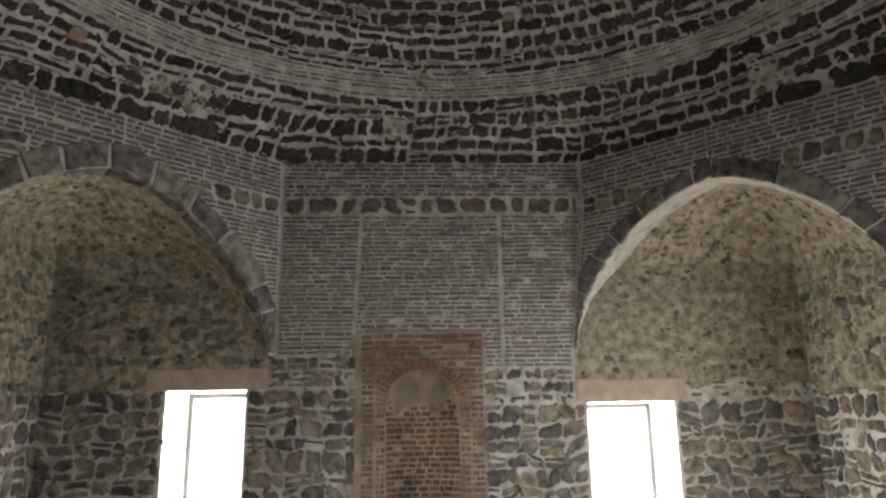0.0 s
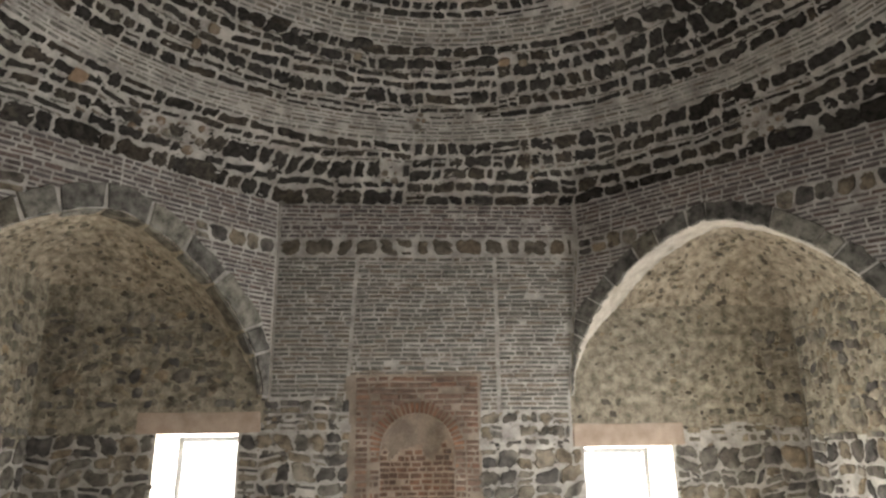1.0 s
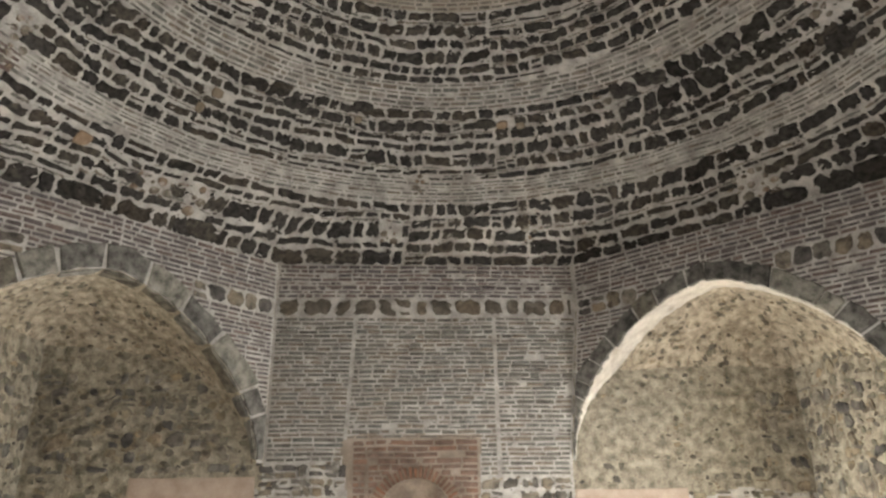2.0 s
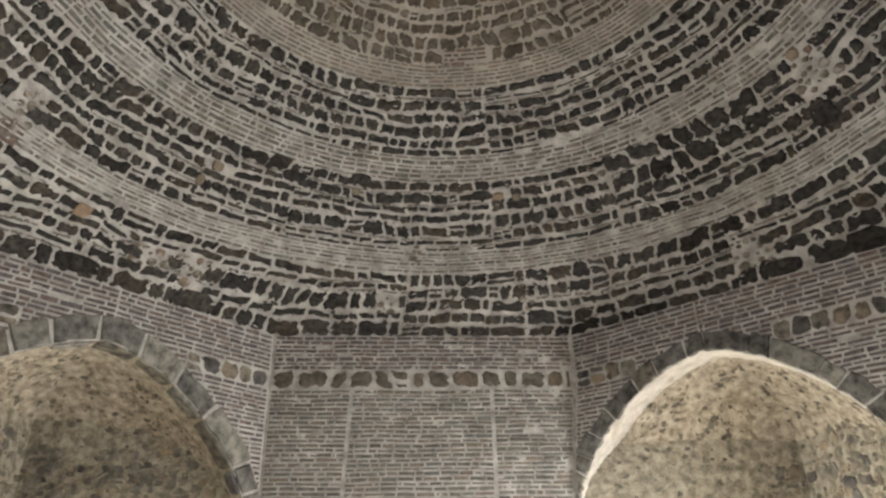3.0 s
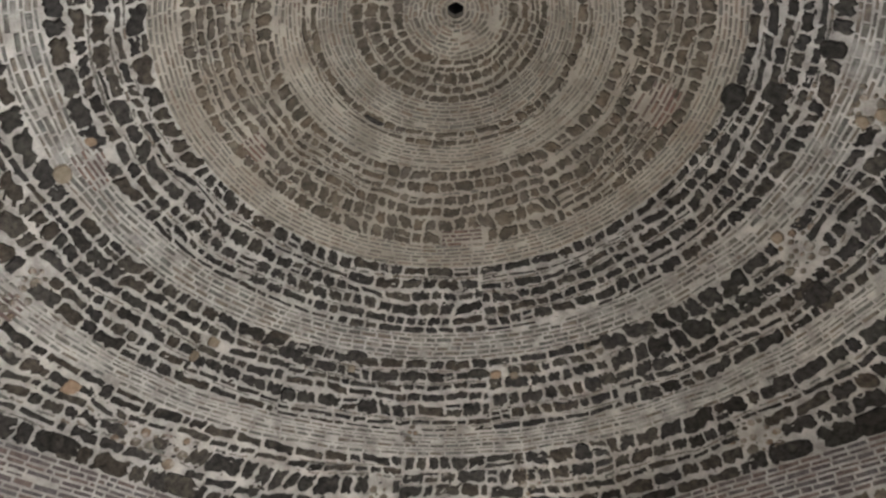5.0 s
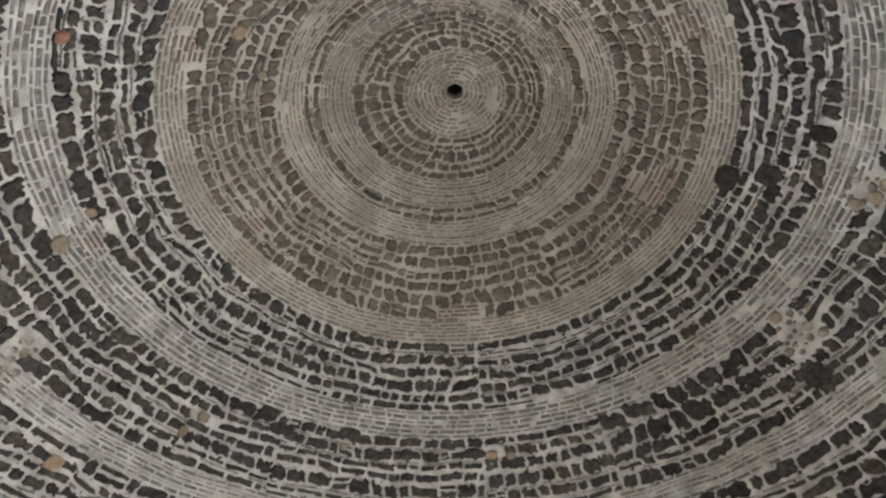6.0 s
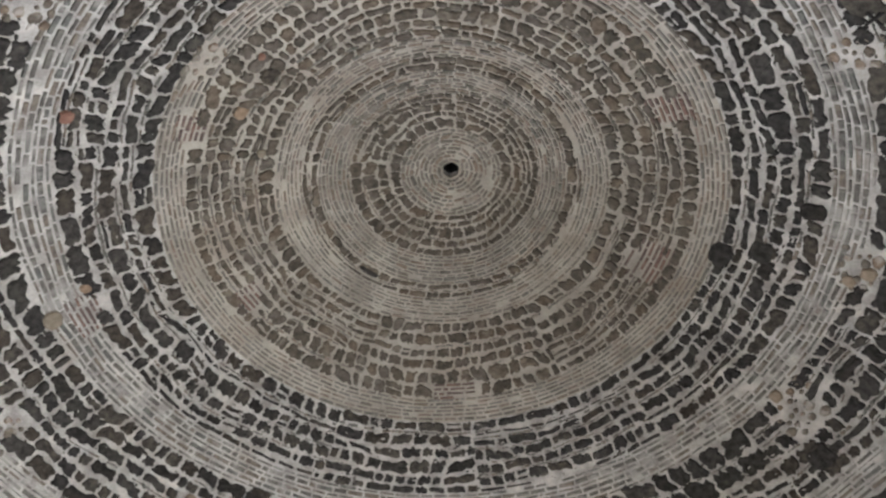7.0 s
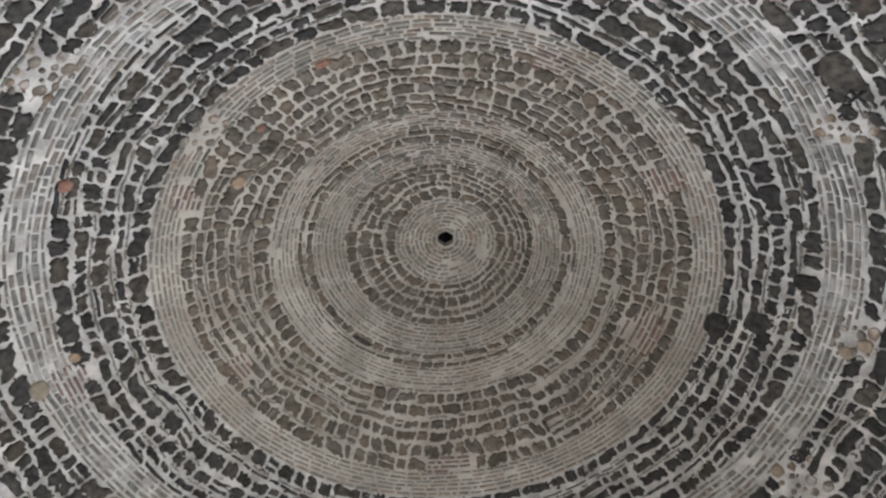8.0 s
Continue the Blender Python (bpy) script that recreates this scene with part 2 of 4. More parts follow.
class Pieces:
    """Stones or bricks of one part of the masonry."""

    def __init__(self, mp, blocky=False):
        self.mp, self.items, self.at, self.blocky = mp, [], [], blocky

    def add(self, pts, proud, inset=0.86, crown=0.004, su=1.0):
        pts = np.array(pts, float)
        k = len(pts)
        c = pts.mean(0)
        top = c + (pts - c) * inset
        u = np.concatenate([pts[:, 0], pts[:, 0], top[:, 0], [c[0]]]) / su
        v = np.concatenate([pts[:, 1], pts[:, 1], top[:, 1], [c[1]]])
        off = np.concatenate([np.full(k, -0.03), np.full(k, proud * 0.55),
                              proud + np.array([RNG.uniform(-1, 1) for _ in range(k)]) * crown, [proud + crown]])
        faces = []
        for i in range(k):
            j = (i + 1) % k
            faces += [(i, j, k + j, k + i), (k + i, k + j, 2 * k + j, 2 * k + i)]
            faces.append((2 * k + i, 2 * k + j, 3 * k))
        self.items.append((self.mp(u, v, off), faces))
        self.at.append((c[0] / su, c[1]))

    def stone(self, quad, gap, proud, jit=0.1, su=1.0):
        q = [Vector(p) for p in quad]
        c = sum(q, Vector((0, 0))) / 4
        w = ((q[1] - q[0]).length + (q[2] - q[3]).length) / 2
        h = ((q[3] - q[0]).length + (q[2] - q[1]).length) / 2
        if w < gap + 0.012 or h < gap + 0.012:
            return
        fx, fy = 1 - gap / w, 1 - gap / h
        ex, ey = (q[1] + q[2] - q[0] - q[3]).normalized(), (q[2] + q[3] - q[0] - q[1]).normalized()
        q = [c + ex * ((p - c).dot(ex) * fx) + ey * ((p - c).dot(ey) * fy) for p in q]
        small = min(w, h) - gap
        pts = []
        for side, (a, b) in enumerate(zip(q, q[1:] + q[:1])):
            d = b - a
            n = Vector((d.y, -d.x)).normalized()
            bed = side % 2 == 0
            lo, hi = (0.05, 0.28) if self.blocky else (0.12, 0.34)
            c0 = min(0.33, RNG.uniform(lo, hi) * small / max(d.length, 1e-4))
            c1 = min(0.33, RNG.uniform(lo, hi) * small / max(d.length, 1e-4))
            k = (4 if d.length > 1.2 * small else 3) if bed else 2
            if self.blocky:
                amount = jit * 1.35 if bed else jit * 1.0
            else:
                amount = jit * 0.9
                k = 2 if d.length > 1.3 * small else 1
            pts.append(a + d * c0 + n * RNG.uniform(-jit, jit) * small * 0.4)
            for i in range(k):
                f = c0 + (1 - c0 - c1) * (i + 1 + RNG.uniform(-0.25, 0.25)) / (k + 1)
                pts.append(a + d * f + n * RNG.uniform(-amount, amount * 0.8) * small)
            pts.append(b - d * c1 + n * RNG.uniform(-jit, jit) * small * 0.4)
        self.add(pts, proud, su=su, inset=RNG.uniform(0.86, 0.93), crown=min(0.006, 0.04 * small))

    def brick(self, u0, u1, v0, v1, proud, su=1.0, lean=0.0):
        j = min(0.006, 0.12 * (v1 - v0))
        r = lambda: RNG.uniform(-j, j)
        pts = [(u0 + r(), v0 + r()), (u1 + r(), v0 + lean + r()), (u1 + r(), v1 + lean + r()), (u0 + r(), v1 + r())]
        self.add(pts, proud, inset=0.93, crown=0.002, su=su)

    def build(self, one, many, mat, parent, singles=0, near=None):
        """The nearest pieces as parts of their own, the rest joined."""
        order = list(range(len(self.items)))
        if near:
            order.sort(key=lambda i: near(*self.at[i]))
        for i in order[:singles]:
            v, f = self.items[i]
            c = v.mean(0)
            ob = mesh_object(one, v - c, f, mat, parent)
            ob.location = c
        verts, faces, n = [], [], 0
        for i in order[singles:]:
            v, f = self.items[i]
            verts.append(v)
            faces += [tuple(k + n for k in q) for q in f]
            n += len(v)
        if verts:
            tagged(mesh_object(many, np.concatenate(verts), faces, mat, parent), kind="stuff")


def rows_of(a, b, low, high):
    """Heights of courses between a and b, each from low to high."""
    out = [a]
    while b - out[-1] > high * 1.15:
        out.append(out[-1] + RNG.uniform(low, high))
    out.append(b)
    if out[-1] - out[-2] < low * 0.55:
        out.pop(-2)
    return out


def rubble(P, u0, u1, vs, short, long, gap, proud, wob=0.02, jit=0.1, split=0.15, drop=0.03, su=None, keep=None, middle=False):
    """Courses of uneven stones with wavy beds."""
    su = su or (lambda v: 1.0)
    seed = RNG.uniform(0, 500)

    def bed(i, u, v):
        if i in (0, len(vs) - 1):
            return v + 0.3 * wob * noise.noise((u * 2.2, i * 9.7, seed))
        return v + wob * noise.noise((u * 2.2, i * 9.7, seed)) + wob * 0.7 * noise.noise((u * 6, i * 5.1, seed))

    for i, (va, vb) in enumerate(zip(vs, vs[1:])):
        k = su((va + vb) / 2)
        turn = RNG.uniform(0, 0.5) if u1 - u0 > 6.28 else 0.0
        a, end = u0 * k + turn, u1 * k + turn
        slant = 0.0
        while a < end - 0.03:
            w = RNG.uniform(short, long) * (1.0 if RNG.random() > 0.2 else 0.55)
            w = max(w, 0.85 * (vb - va))
            b = a + w
            if end - b < short * 0.6:
                b = end
            nxt = RNG.gauss(0, 0.055) * (vb - va) if b < end else 0.0
            quad = [(a - slant, bed(i, a / k, va)), (b - nxt, bed(i, b / k, va)), (b + nxt, bed(i + 1, b / k, vb)), (a + slant, bed(i + 1, a / k, vb))]
            mid = ((a + b) / 2 / k, (va + vb) / 2)
            if RNG.random() > drop and (keep is None or keep(*mid) and (middle or keep(a / k, vb) and keep(b / k, vb) and keep(a / k, va) and keep(b / k, va))):
                g, p = gap * RNG.uniform(0.7, 1.45), proud * RNG.uniform(0.7, 1.25)
                if RNG.random() < split and vb - va > 0.11:
                    f = RNG.uniform(0.35, 0.65)
                    l, r = Vector(quad[0]).lerp(Vector(quad[3]), f), Vector(quad[1]).lerp(Vector(quad[2]), f)
                    P.stone([quad[0], quad[1], tuple(r), tuple(l)], g * 0.8, p, jit, k)
                    P.stone([tuple(l), tuple(r), quad[2], quad[3]], g * 0.8, p * 0.8, jit, k)
                else:
                    P.stone(quad, g, p, jit, k)
            a, slant = b, nxt


def brickwork(P, u0, u1, v0, v1, pitch, length, joint, proud=0.006, su=None, keep=None, edges=None, drop=0.015, wave=0.006, middle=False, uneven=0.0):
    """Running courses of thin bricks."""
    su = su or (lambda v: 1.0)
    n = max(1, round((v1 - v0) / pitch))
    h = (v1 - v0) / n
    cuts = [v0 + h * (i + (RNG.uniform(-uneven, uneven) if 0 < i < n else 0)) for i in range(n + 1)]
    for va, vb in zip(cuts, cuts[1:]):
        h = vb - va
        k = su(va + h / 2)
        lo, hi = edges(va + h / 2) if edges else (u0, u1)
        turn = RNG.uniform(0, 0.5) if hi - lo > 6.28 else 0.0
        a, end = lo * k + turn, hi * k + turn
        first = True
        while a < end - 0.02:
            w = length * RNG.uniform(0.75, 1.25) * (RNG.uniform(0.3, 0.9) if first else 1) * (0.5 if RNG.random() < 0.16 else 1)
            first = False
            b = a + w
            if end - b < length * 0.3:
                b = end
            ja, jb = joint * RNG.uniform(0.35, 0.6), joint * RNG.uniform(0.35, 0.6)
            y = wave * noise.noise((a * 1.7, va * 3, 3.3))
            y2 = wave * noise.noise((b * 1.7, va * 3, 3.3))
            m = (a + b) / 2 / k
            if RNG.random() > drop and (keep is None or keep(m, va + h / 2) and (middle or keep(a / k, va + h / 2) and keep(b / k, va + h / 2))):
                P.brick(a + ja * 1.0, b - jb * 1.0, va + ja + y, va + h - jb + y, proud * RNG.uniform(0.3, 1.4), k, y2 - y)
            a = b


def scatter(P, u0, u1, v0, v1, count, small, large, proud, keep=None, su=1.0, flat=0.65):
    """Single uneven stones or pebbles, sunk at random in the mortar."""
    for i in range(count):
        u, v = RNG.uniform(u0, u1), RNG.uniform(v0, v1)
        if keep and not keep(u, v):
            continue
        r = small + (large - small) * RNG.random() ** 2
        turn, k = RNG.gauss(0, 0.35), RNG.choice((7, 8, 9, 10))
        pts = []
        for j in range(k):
            a = 2 * math.pi * j / k
            q = r * RNG.uniform(0.72, 1.2)
            x, y = q * math.cos(a), q * flat * RNG.uniform(0.85, 1.15) * math.sin(a)
            pts.append((u + (x * math.cos(turn) - y * math.sin(turn)) / su, v + x * math.sin(turn) + y * math.cos(turn)))
        P.add(pts, proud * RNG.uniform(0.3, 1.1), inset=0.84, crown=0.003)


# ---- plan ----
A = 5.0
B = A * math.tan(math.pi / 8)
BASE, APEX = 5.256, 9.39
THICK = 1.05
C2 = math.sqrt(0.5)
SPRING = 2.6
WIN_W = (-3.43, -2.42, 0.35, 2.172)
WIN_E = (1.97, 3.13, 0.35, 1.955)
NICHE_X, NICHE_R, NICHE_Z = -0.165, 0.47, 1.93


def plane_map(origin, along, out):
    o, a, n = np.array(origin, float), np.array(along, float), np.array(out, float)

    def mp(u, v, off):
        u, v, off = np.asarray(u, float), np.asarray(v, float), np.asarray(off, float)
        p = o + np.outer(u, a) + np.outer(off, n)
        p[:, 2] += v
        return p
    return mp


NORTH = plane_map((0, A, 0), (1, 0, 0), (0, -1, 0))
EAST = plane_map((A, 0, 0), (0, -1, 0), (-1, 0, 0))
WEST = plane_map((-A, 0, 0), (0, 1, 0), (1, 0, 0))
SOUTH = plane_map((0, -A, 0), (-1, 0, 0), (0, 1, 0))
# across the corners; u grows to the right as seen from the middle
NE_PLUMB = plane_map((A * C2, A * C2, 0), (C2, -C2, 0), (-C2, -C2, 0))
LEAN = 0.16


def ne_lean(v):
    """How far the north-east face stands into the room at the height v."""
    return LEAN * np.clip((4.6 - np.asarray(v, float)) / 2.1, 0, 1)


def NE(u, v, off):
    return NE_PLUMB(u, v, np.asarray(off, float) + ne_lean(v))


NW = plane_map((-A * C2, A * C2, 0), (C2, C2, 0), (C2, -C2, 0))
SE = plane_map((A * C2, -A * C2, 0), (-C2, -C2, 0), (-C2, C2, 0))
SW = plane_map((-A * C2, -A * C2, 0), (-C2, C2, 0), (C2, C2, 0))


def radius(h):
    u = np.maximum(APEX - np.asarray(h, float), 0)
    return np.sqrt(np.maximum(3.909 * u + 2.232 * u ** 2 - 0.4329 * u ** 3, 1e-6))


def smooth(x):
    x = np.clip(x, 0, 1)
    return x * x * (3 - 2 * x)


PROFILE_H = APEX - (APEX - BASE + 0.03) * np.linspace(1, 0, 3000) ** 2
PROFILE_R = radius(PROFILE_H)
PROFILE_S = np.concatenate([[0], np.cumsum(np.hypot(np.diff(PROFILE_H), np.diff(PROFILE_R)))])


def up(h):
    """Length along the dome's curve from its foot to the height h."""
    return float(np.interp(h, PROFILE_H, PROFILE_S))


def dome_map(theta, s, off):
    """theta: turn from north towards east; s: length up the curve; off: towards the middle."""
    theta, s, off = np.asarray(theta, float), np.asarray(s, float), np.asarray(off, float)
    h, r = np.interp(s, PROFILE_S, PROFILE_H), np.interp(s, PROFILE_S, PROFILE_R)
    h2, r2 = np.interp(s + 0.01, PROFILE_S, PROFILE_H), np.interp(s + 0.01, PROFILE_S, PROFILE_R)
    h1, r1 = np.interp(s - 0.01, PROFILE_S, PROFILE_H), np.interp(s - 0.01, PROFILE_S, PROFILE_R)
    length = np.maximum(np.hypot(h2 - h1, r2 - r1), 1e-6)
    nr, nz = -(h2 - h1) / length, (r2 - r1) / length
    turn = np.mod(theta + math.pi / 8, math.pi / 4) - math.pi / 8
    w = smooth((h - BASE) / 0.9)
    r = (1 - w) * (A + 0.03) / np.cos(turn) + w * r
    cx = 0.09 * w + 0.11 * smooth((h - 9.0) / 0.35)
    rr = r + off * nr
    return np.stack([cx + rr * np.sin(theta), rr * np.cos(theta), h + off * nz], 1)


def dome_su(s):
    return float(np.interp(s, PROFILE_S, PROFILE_R))


# ---- ground and floor ----
g = 900.0
ground = mesh_object("ground", [(-g, -g, -0.3), (g, -g, -0.3), (g, g, -0.3), (-g, g, -0.3)], [(0, 1, 2, 3)], EARTH)
tagged(ground, "dry pale earth round the old building", "ground", kind="structure")
FLOOR_MAP = lambda u, v, off: np.stack([np.asarray(u, float), np.asarray(v, float), np.asarray(off, float)], 1)
floor = sheet("floor", FLOOR_MAP, lines(-A - THICK, A + THICK, 0.2), lines(-A - THICK, A + THICK, 0.2), FLOOR_EARTH, rough=0.05)
tagged(floor, "dusty earth floor of the bare domed room", "floor", kind="structure")


# ---- walls ----
def rect_hole(*rects):
    return lambda u, v: any(a < u < b and c < v < d for a, b, c, d in rects)


def wall(name, mp, holes, label, step=0.03, extra=None, mat=MORTAR, top=BASE, zone=None):
    """A thick wall: rough inner face, plain outer face, and the reveals of its openings."""
    half = A
    root = tagged(new(name), label, "wall", kind="structure")
    us = [x for h in holes for x in h[:2]] + ([x for x in extra[:2]] if extra else [])
    vs = [x for h in holes for x in h[2:]] + ([x for x in extra[2:]] if extra else [])
    rects = list(holes) + ([extra] if extra else [])
    sheet("inner_face", mp, lines(-half, half, step, us), lines(0, top, step, vs), mat, root, hole=rect_hole(*rects), zone=zone, rough=0.018)
    out = lambda u, v, off: mp(u, v, np.asarray(off) - THICK)
    sheet("outer_face", out, lines(-half - THICK, half + THICK, 0.5, us), lines(-0.3, top + 0.5, 0.5, vs), MORTAR, root, rough=0.02, hole=rect_hole(*holes), flip=True)
    for a, b, c, d in holes:
        for nm, us_, vs_, fn in (
                ("reveal", [0, THICK], [c, d], lambda u, v, o, x=a: mp(np.full_like(u, x) + o, v, -u)),
                ("reveal", [0, THICK], [c, d], lambda u, v, o, x=b: mp(np.full_like(u, x) - o, v, -u)),
                ("soffit", [0, THICK], [a, b], lambda u, v, o, z=d: mp(v, np.full_like(u, z) - o, -u)),
                ("sill", [0, THICK], [a, b], lambda u, v, o, z=c: mp(v, np.full_like(u, z) + o, -u))):
            sheet(nm, fn, lines(us_[0], us_[1], 0.06), lines(vs_[0], vs_[1], 0.06), PLASTER, root, rough=0.015)
    return root


FRAME = (-1.0, 0.63, 2.90)


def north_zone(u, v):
    """Which mortar lies where on the north wall; inside the corner vaults it is toned darker."""
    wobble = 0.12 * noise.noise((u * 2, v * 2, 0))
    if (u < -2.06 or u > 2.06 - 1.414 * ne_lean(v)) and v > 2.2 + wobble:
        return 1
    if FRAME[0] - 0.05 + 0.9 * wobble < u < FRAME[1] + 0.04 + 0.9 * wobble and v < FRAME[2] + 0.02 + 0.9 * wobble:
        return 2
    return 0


niche_box = (NICHE_X - NICHE_R, NICHE_X + NICHE_R, 0.0, NICHE_Z + NICHE_R + 0.03)
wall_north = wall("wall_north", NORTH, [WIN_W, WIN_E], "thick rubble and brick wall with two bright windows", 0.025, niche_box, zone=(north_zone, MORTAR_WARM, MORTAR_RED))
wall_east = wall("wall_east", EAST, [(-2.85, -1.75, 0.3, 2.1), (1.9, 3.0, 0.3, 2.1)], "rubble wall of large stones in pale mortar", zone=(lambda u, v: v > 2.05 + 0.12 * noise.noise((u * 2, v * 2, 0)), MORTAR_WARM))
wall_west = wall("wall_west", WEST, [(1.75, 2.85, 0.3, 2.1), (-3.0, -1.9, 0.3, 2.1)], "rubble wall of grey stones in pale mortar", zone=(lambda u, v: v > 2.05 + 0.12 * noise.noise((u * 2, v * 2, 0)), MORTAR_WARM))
wall_south = wall("wall_south", SOUTH, [(-1.15, 0.35, 0.0, 2.4)], "plain mortared wall with the doorway", 0.1)


# ---- corner arches with the vaults behind them ----
def arch_line(arch, a, grow=0.0):
    """A slightly pointed arch: across and above the springing at the angle a, grown outwards."""
    apex, left, right, rise = arch[:4]
    a = np.asarray(a, float)
    c = np.cos(a)
    x = np.minimum(np.abs(c), 1.0)
    z = (rise + grow) * np.maximum(1 - x ** 1.5, 0) ** np.where(c > 0, 0.58, arch[5])
    return apex + np.where(c > 0, right + grow, -left - grow) * x, z


def arch_reach(arch, z, grow=0.0):
    """The two edges of the arch at the height z."""
    apex, left, right, rise = arch[:4]
    f = max(z - SPRING, 0.0) / (rise + grow)
    w, e = (max(1 - f ** (1 / q), 0.0) ** (1 / 1.5) for q in (arch[5], 0.58))
    return apex - (left + grow) * w, apex + (right + grow) * e


def arch_sheet(name, mp, us, zl, top, parent, mat, rows=40):
    """A face above an arch line, from its edge up to the top."""
    u = np.repeat(us, rows + 1)
    f = np.tile(np.linspace(0, 1, rows + 1), len(us))
    v = np.repeat(zl, rows + 1) * (1 - f) + top * f
    p = mp(u, v, np.zeros_like(u))
    p = mp(u, v, 0.012 * (0.9 * vnoise(p, 0.05) + 0.7 * vnoise(p + 7, 0.16) - 0.75))
    m = rows + 1
    faces = [(i * m + j, (i + 1) * m + j, (i + 1) * m + j + 1, i * m + j + 1) for i in range(len(us) - 1) for j in range(rows)]
    return mesh_object(name, p, faces, mat, parent, smooth=True)


SOFFIT = 0.42


def vault_map_for(mp, arch):
    """The surface behind the arch: a across the arch (angle), w from the arch's rear edge (0) to the walls (1)."""
    back = arch[4]

    def fn(a, w, off):
        a, w, off = np.asarray(a, float), np.asarray(w, float), np.asarray(off, float)
        s, zf = arch_line(arch, a)
        deep = np.maximum(B - np.abs(s) + (ne_lean(SPRING + zf) if mp is NE else 0.0), 0.0) + 0.05
        start = np.minimum(SOFFIT, deep)
        d = start + (deep - start) * w
        zb = zf * back / (zf ** 4 + back ** 4) ** 0.25
        bend = 0.72 * (1 - np.sqrt(np.maximum(1 - w ** 2.2, 0))) + 0.28 * w
        z = SPRING + zf - (zf - zb) * bend
        if mp is NE:
            d = d + ne_lean(z) - ne_lean(SPRING + zf)
        return mp(s, z - off, -d)
    return fn


def soffit_map_for(mp, arch):
    def fn(a, w, off):
        a, w, off = np.asarray(a, float), np.asarray(w, float), np.asarray(off, float)
        s, z = arch_line(arch, a)
        deep = np.minimum(SOFFIT, np.maximum(B - np.abs(s) + (ne_lean(SPRING + z) if mp is NE else 0.0), 0) + 0.05)
        return mp(s - off * np.cos(a), SPRING + z - off * np.sin(a), -w * deep)
    return fn


def corner(name, mp, arch, label, fine):
    root = tagged(new(name), label, "arch")
    us, zs = arch_line(arch, np.linspace(math.pi, 0, 101))
    half = B + (LEAN if mp is NE else 0.0)
    inner = np.abs(us) < half
    us, zs = us[inner], zs[inner]
    us, zs = np.concatenate([[-half, us[0] - 0.001], us, [us[-1] + 0.001, half]]), SPRING + np.concatenate([[0, 0] if us[0] > -half + 0.03 else [zs[0]] * 2, zs, [0, 0] if us[-1] < half - 0.03 else [zs[-1]] * 2])
    arch_sheet("face", mp, us, zs, BASE, root, MORTAR)
    soff = soffit_map_for(mp, arch)
    # The north-east soffit alone is paler, standing in for light from the east window.
    sheet("arch_soffit", soff, np.linspace(0, math.pi, 160), np.linspace(0, 1, 14), LIT_PLASTER if name == "corner_arch_north_east" else MORTAR_VAULT, root, rough=0.03)
    sheet("vault", vault_map_for(mp, arch), np.linspace(0.0, math.pi, 240 if fine else 40), np.linspace(0, 1, 110 if fine else 20), MORTAR_VAULT, root, rough=0.04)
    return root


# apex, reach to either side, rise, height of the vault at the walls, fullness of one flank
NE_ARCH, NW_ARCH, PLAIN_ARCH = (-0.26, 1.93, 1.97, 2.0, 1.0, 0.50), (-0.10, 2.10, 2.07, 2.0, 1.5, 0.58), (0.0, 2.0, 2.0, 2.0, 1.3, 0.58)
arch_ne = corner("corner_arch_north_east", NE, NE_ARCH, "corner arch of dark stone with a pale plastered vault", True)
arch_nw = corner("corner_arch_north_west", NW, NW_ARCH, "corner arch of large dressed stones with a mortared vault", True)
corner("corner_arch_south_east", SE, PLAIN_ARCH, "corner arch carrying the dome", False)
corner("corner_arch_south_west", SW, PLAIN_ARCH, "corner arch carrying the dome", False)

# ---- dome shell ----
dome = tagged(new("dome"), "stone dome of alternating dark rubble and thin brick rings", "dome", kind="structure")
SPLIT_S, TOP_S = up(7.965), PROFILE_S[-1] - 0.105
outer = lambda t, h, off: dome_map(t, h, np.asarray(off) - 0.55)
sheet("outer_shell", outer, np.linspace(0, 2 * math.pi, 97), lines(0.0, TOP_S, 0.15), EARTH, dome, rough=0.03)
top_h = float(np.interp(TOP_S, PROFILE_S, PROFILE_H))
rim = lambda t: dome_map(t, np.full_like(np.asarray(t, float), TOP_S), np.zeros_like(t))
flue = lambda t, w, off: rim(t) + np.outer(np.asarray(w, float), (0.0, 0.0, 0.09))
sheet("flue_rim", flue, np.linspace(0, 2 * math.pi, 7), np.linspace(0, 1, 3), MORTAR_UP, dome, rough=0.0)
# Shaft and unseen cap coloured near-black to give the hole its shade.
shaft = lambda t, w, off: rim(t) + np.outer(0.092 + 0.5 * np.asarray(w, float), (0.0, 0.0, 1.0))
sheet("flue", shaft, np.linspace(0, 2 * math.pi, 7), np.linspace(0, 1, 4), NEAR_BLACK, dome, rough=0.0)
mesh_object("dark_cap", [(0.2 + 0.4 * sx, 0.4 * sy, top_h + 0.59) for sx, sy in ((-1, -1), (1, -1), (1, 1), (-1, 1))], [(0, 1, 2, 3)], NEAR_BLACK, dome)
# roof between the square walls and the dome
rp = lambda u, v, off: np.stack([np.asarray(u, float), np.asarray(v, float), np.asarray(off, float) + BASE + 0.5], 1)
R_OUT = A + THICK
roof_ob = sheet("roof", rp, lines(-R_OUT, R_OUT, 0.25), lines(-R_OUT, R_OUT, 0.25), EARTH, None, rough=0.05, hole=lambda u, v: math.hypot(u, v) < 5.55)
tagged(roof_ob, "flat earth-covered roof round the dome", "roof", kind="structure")


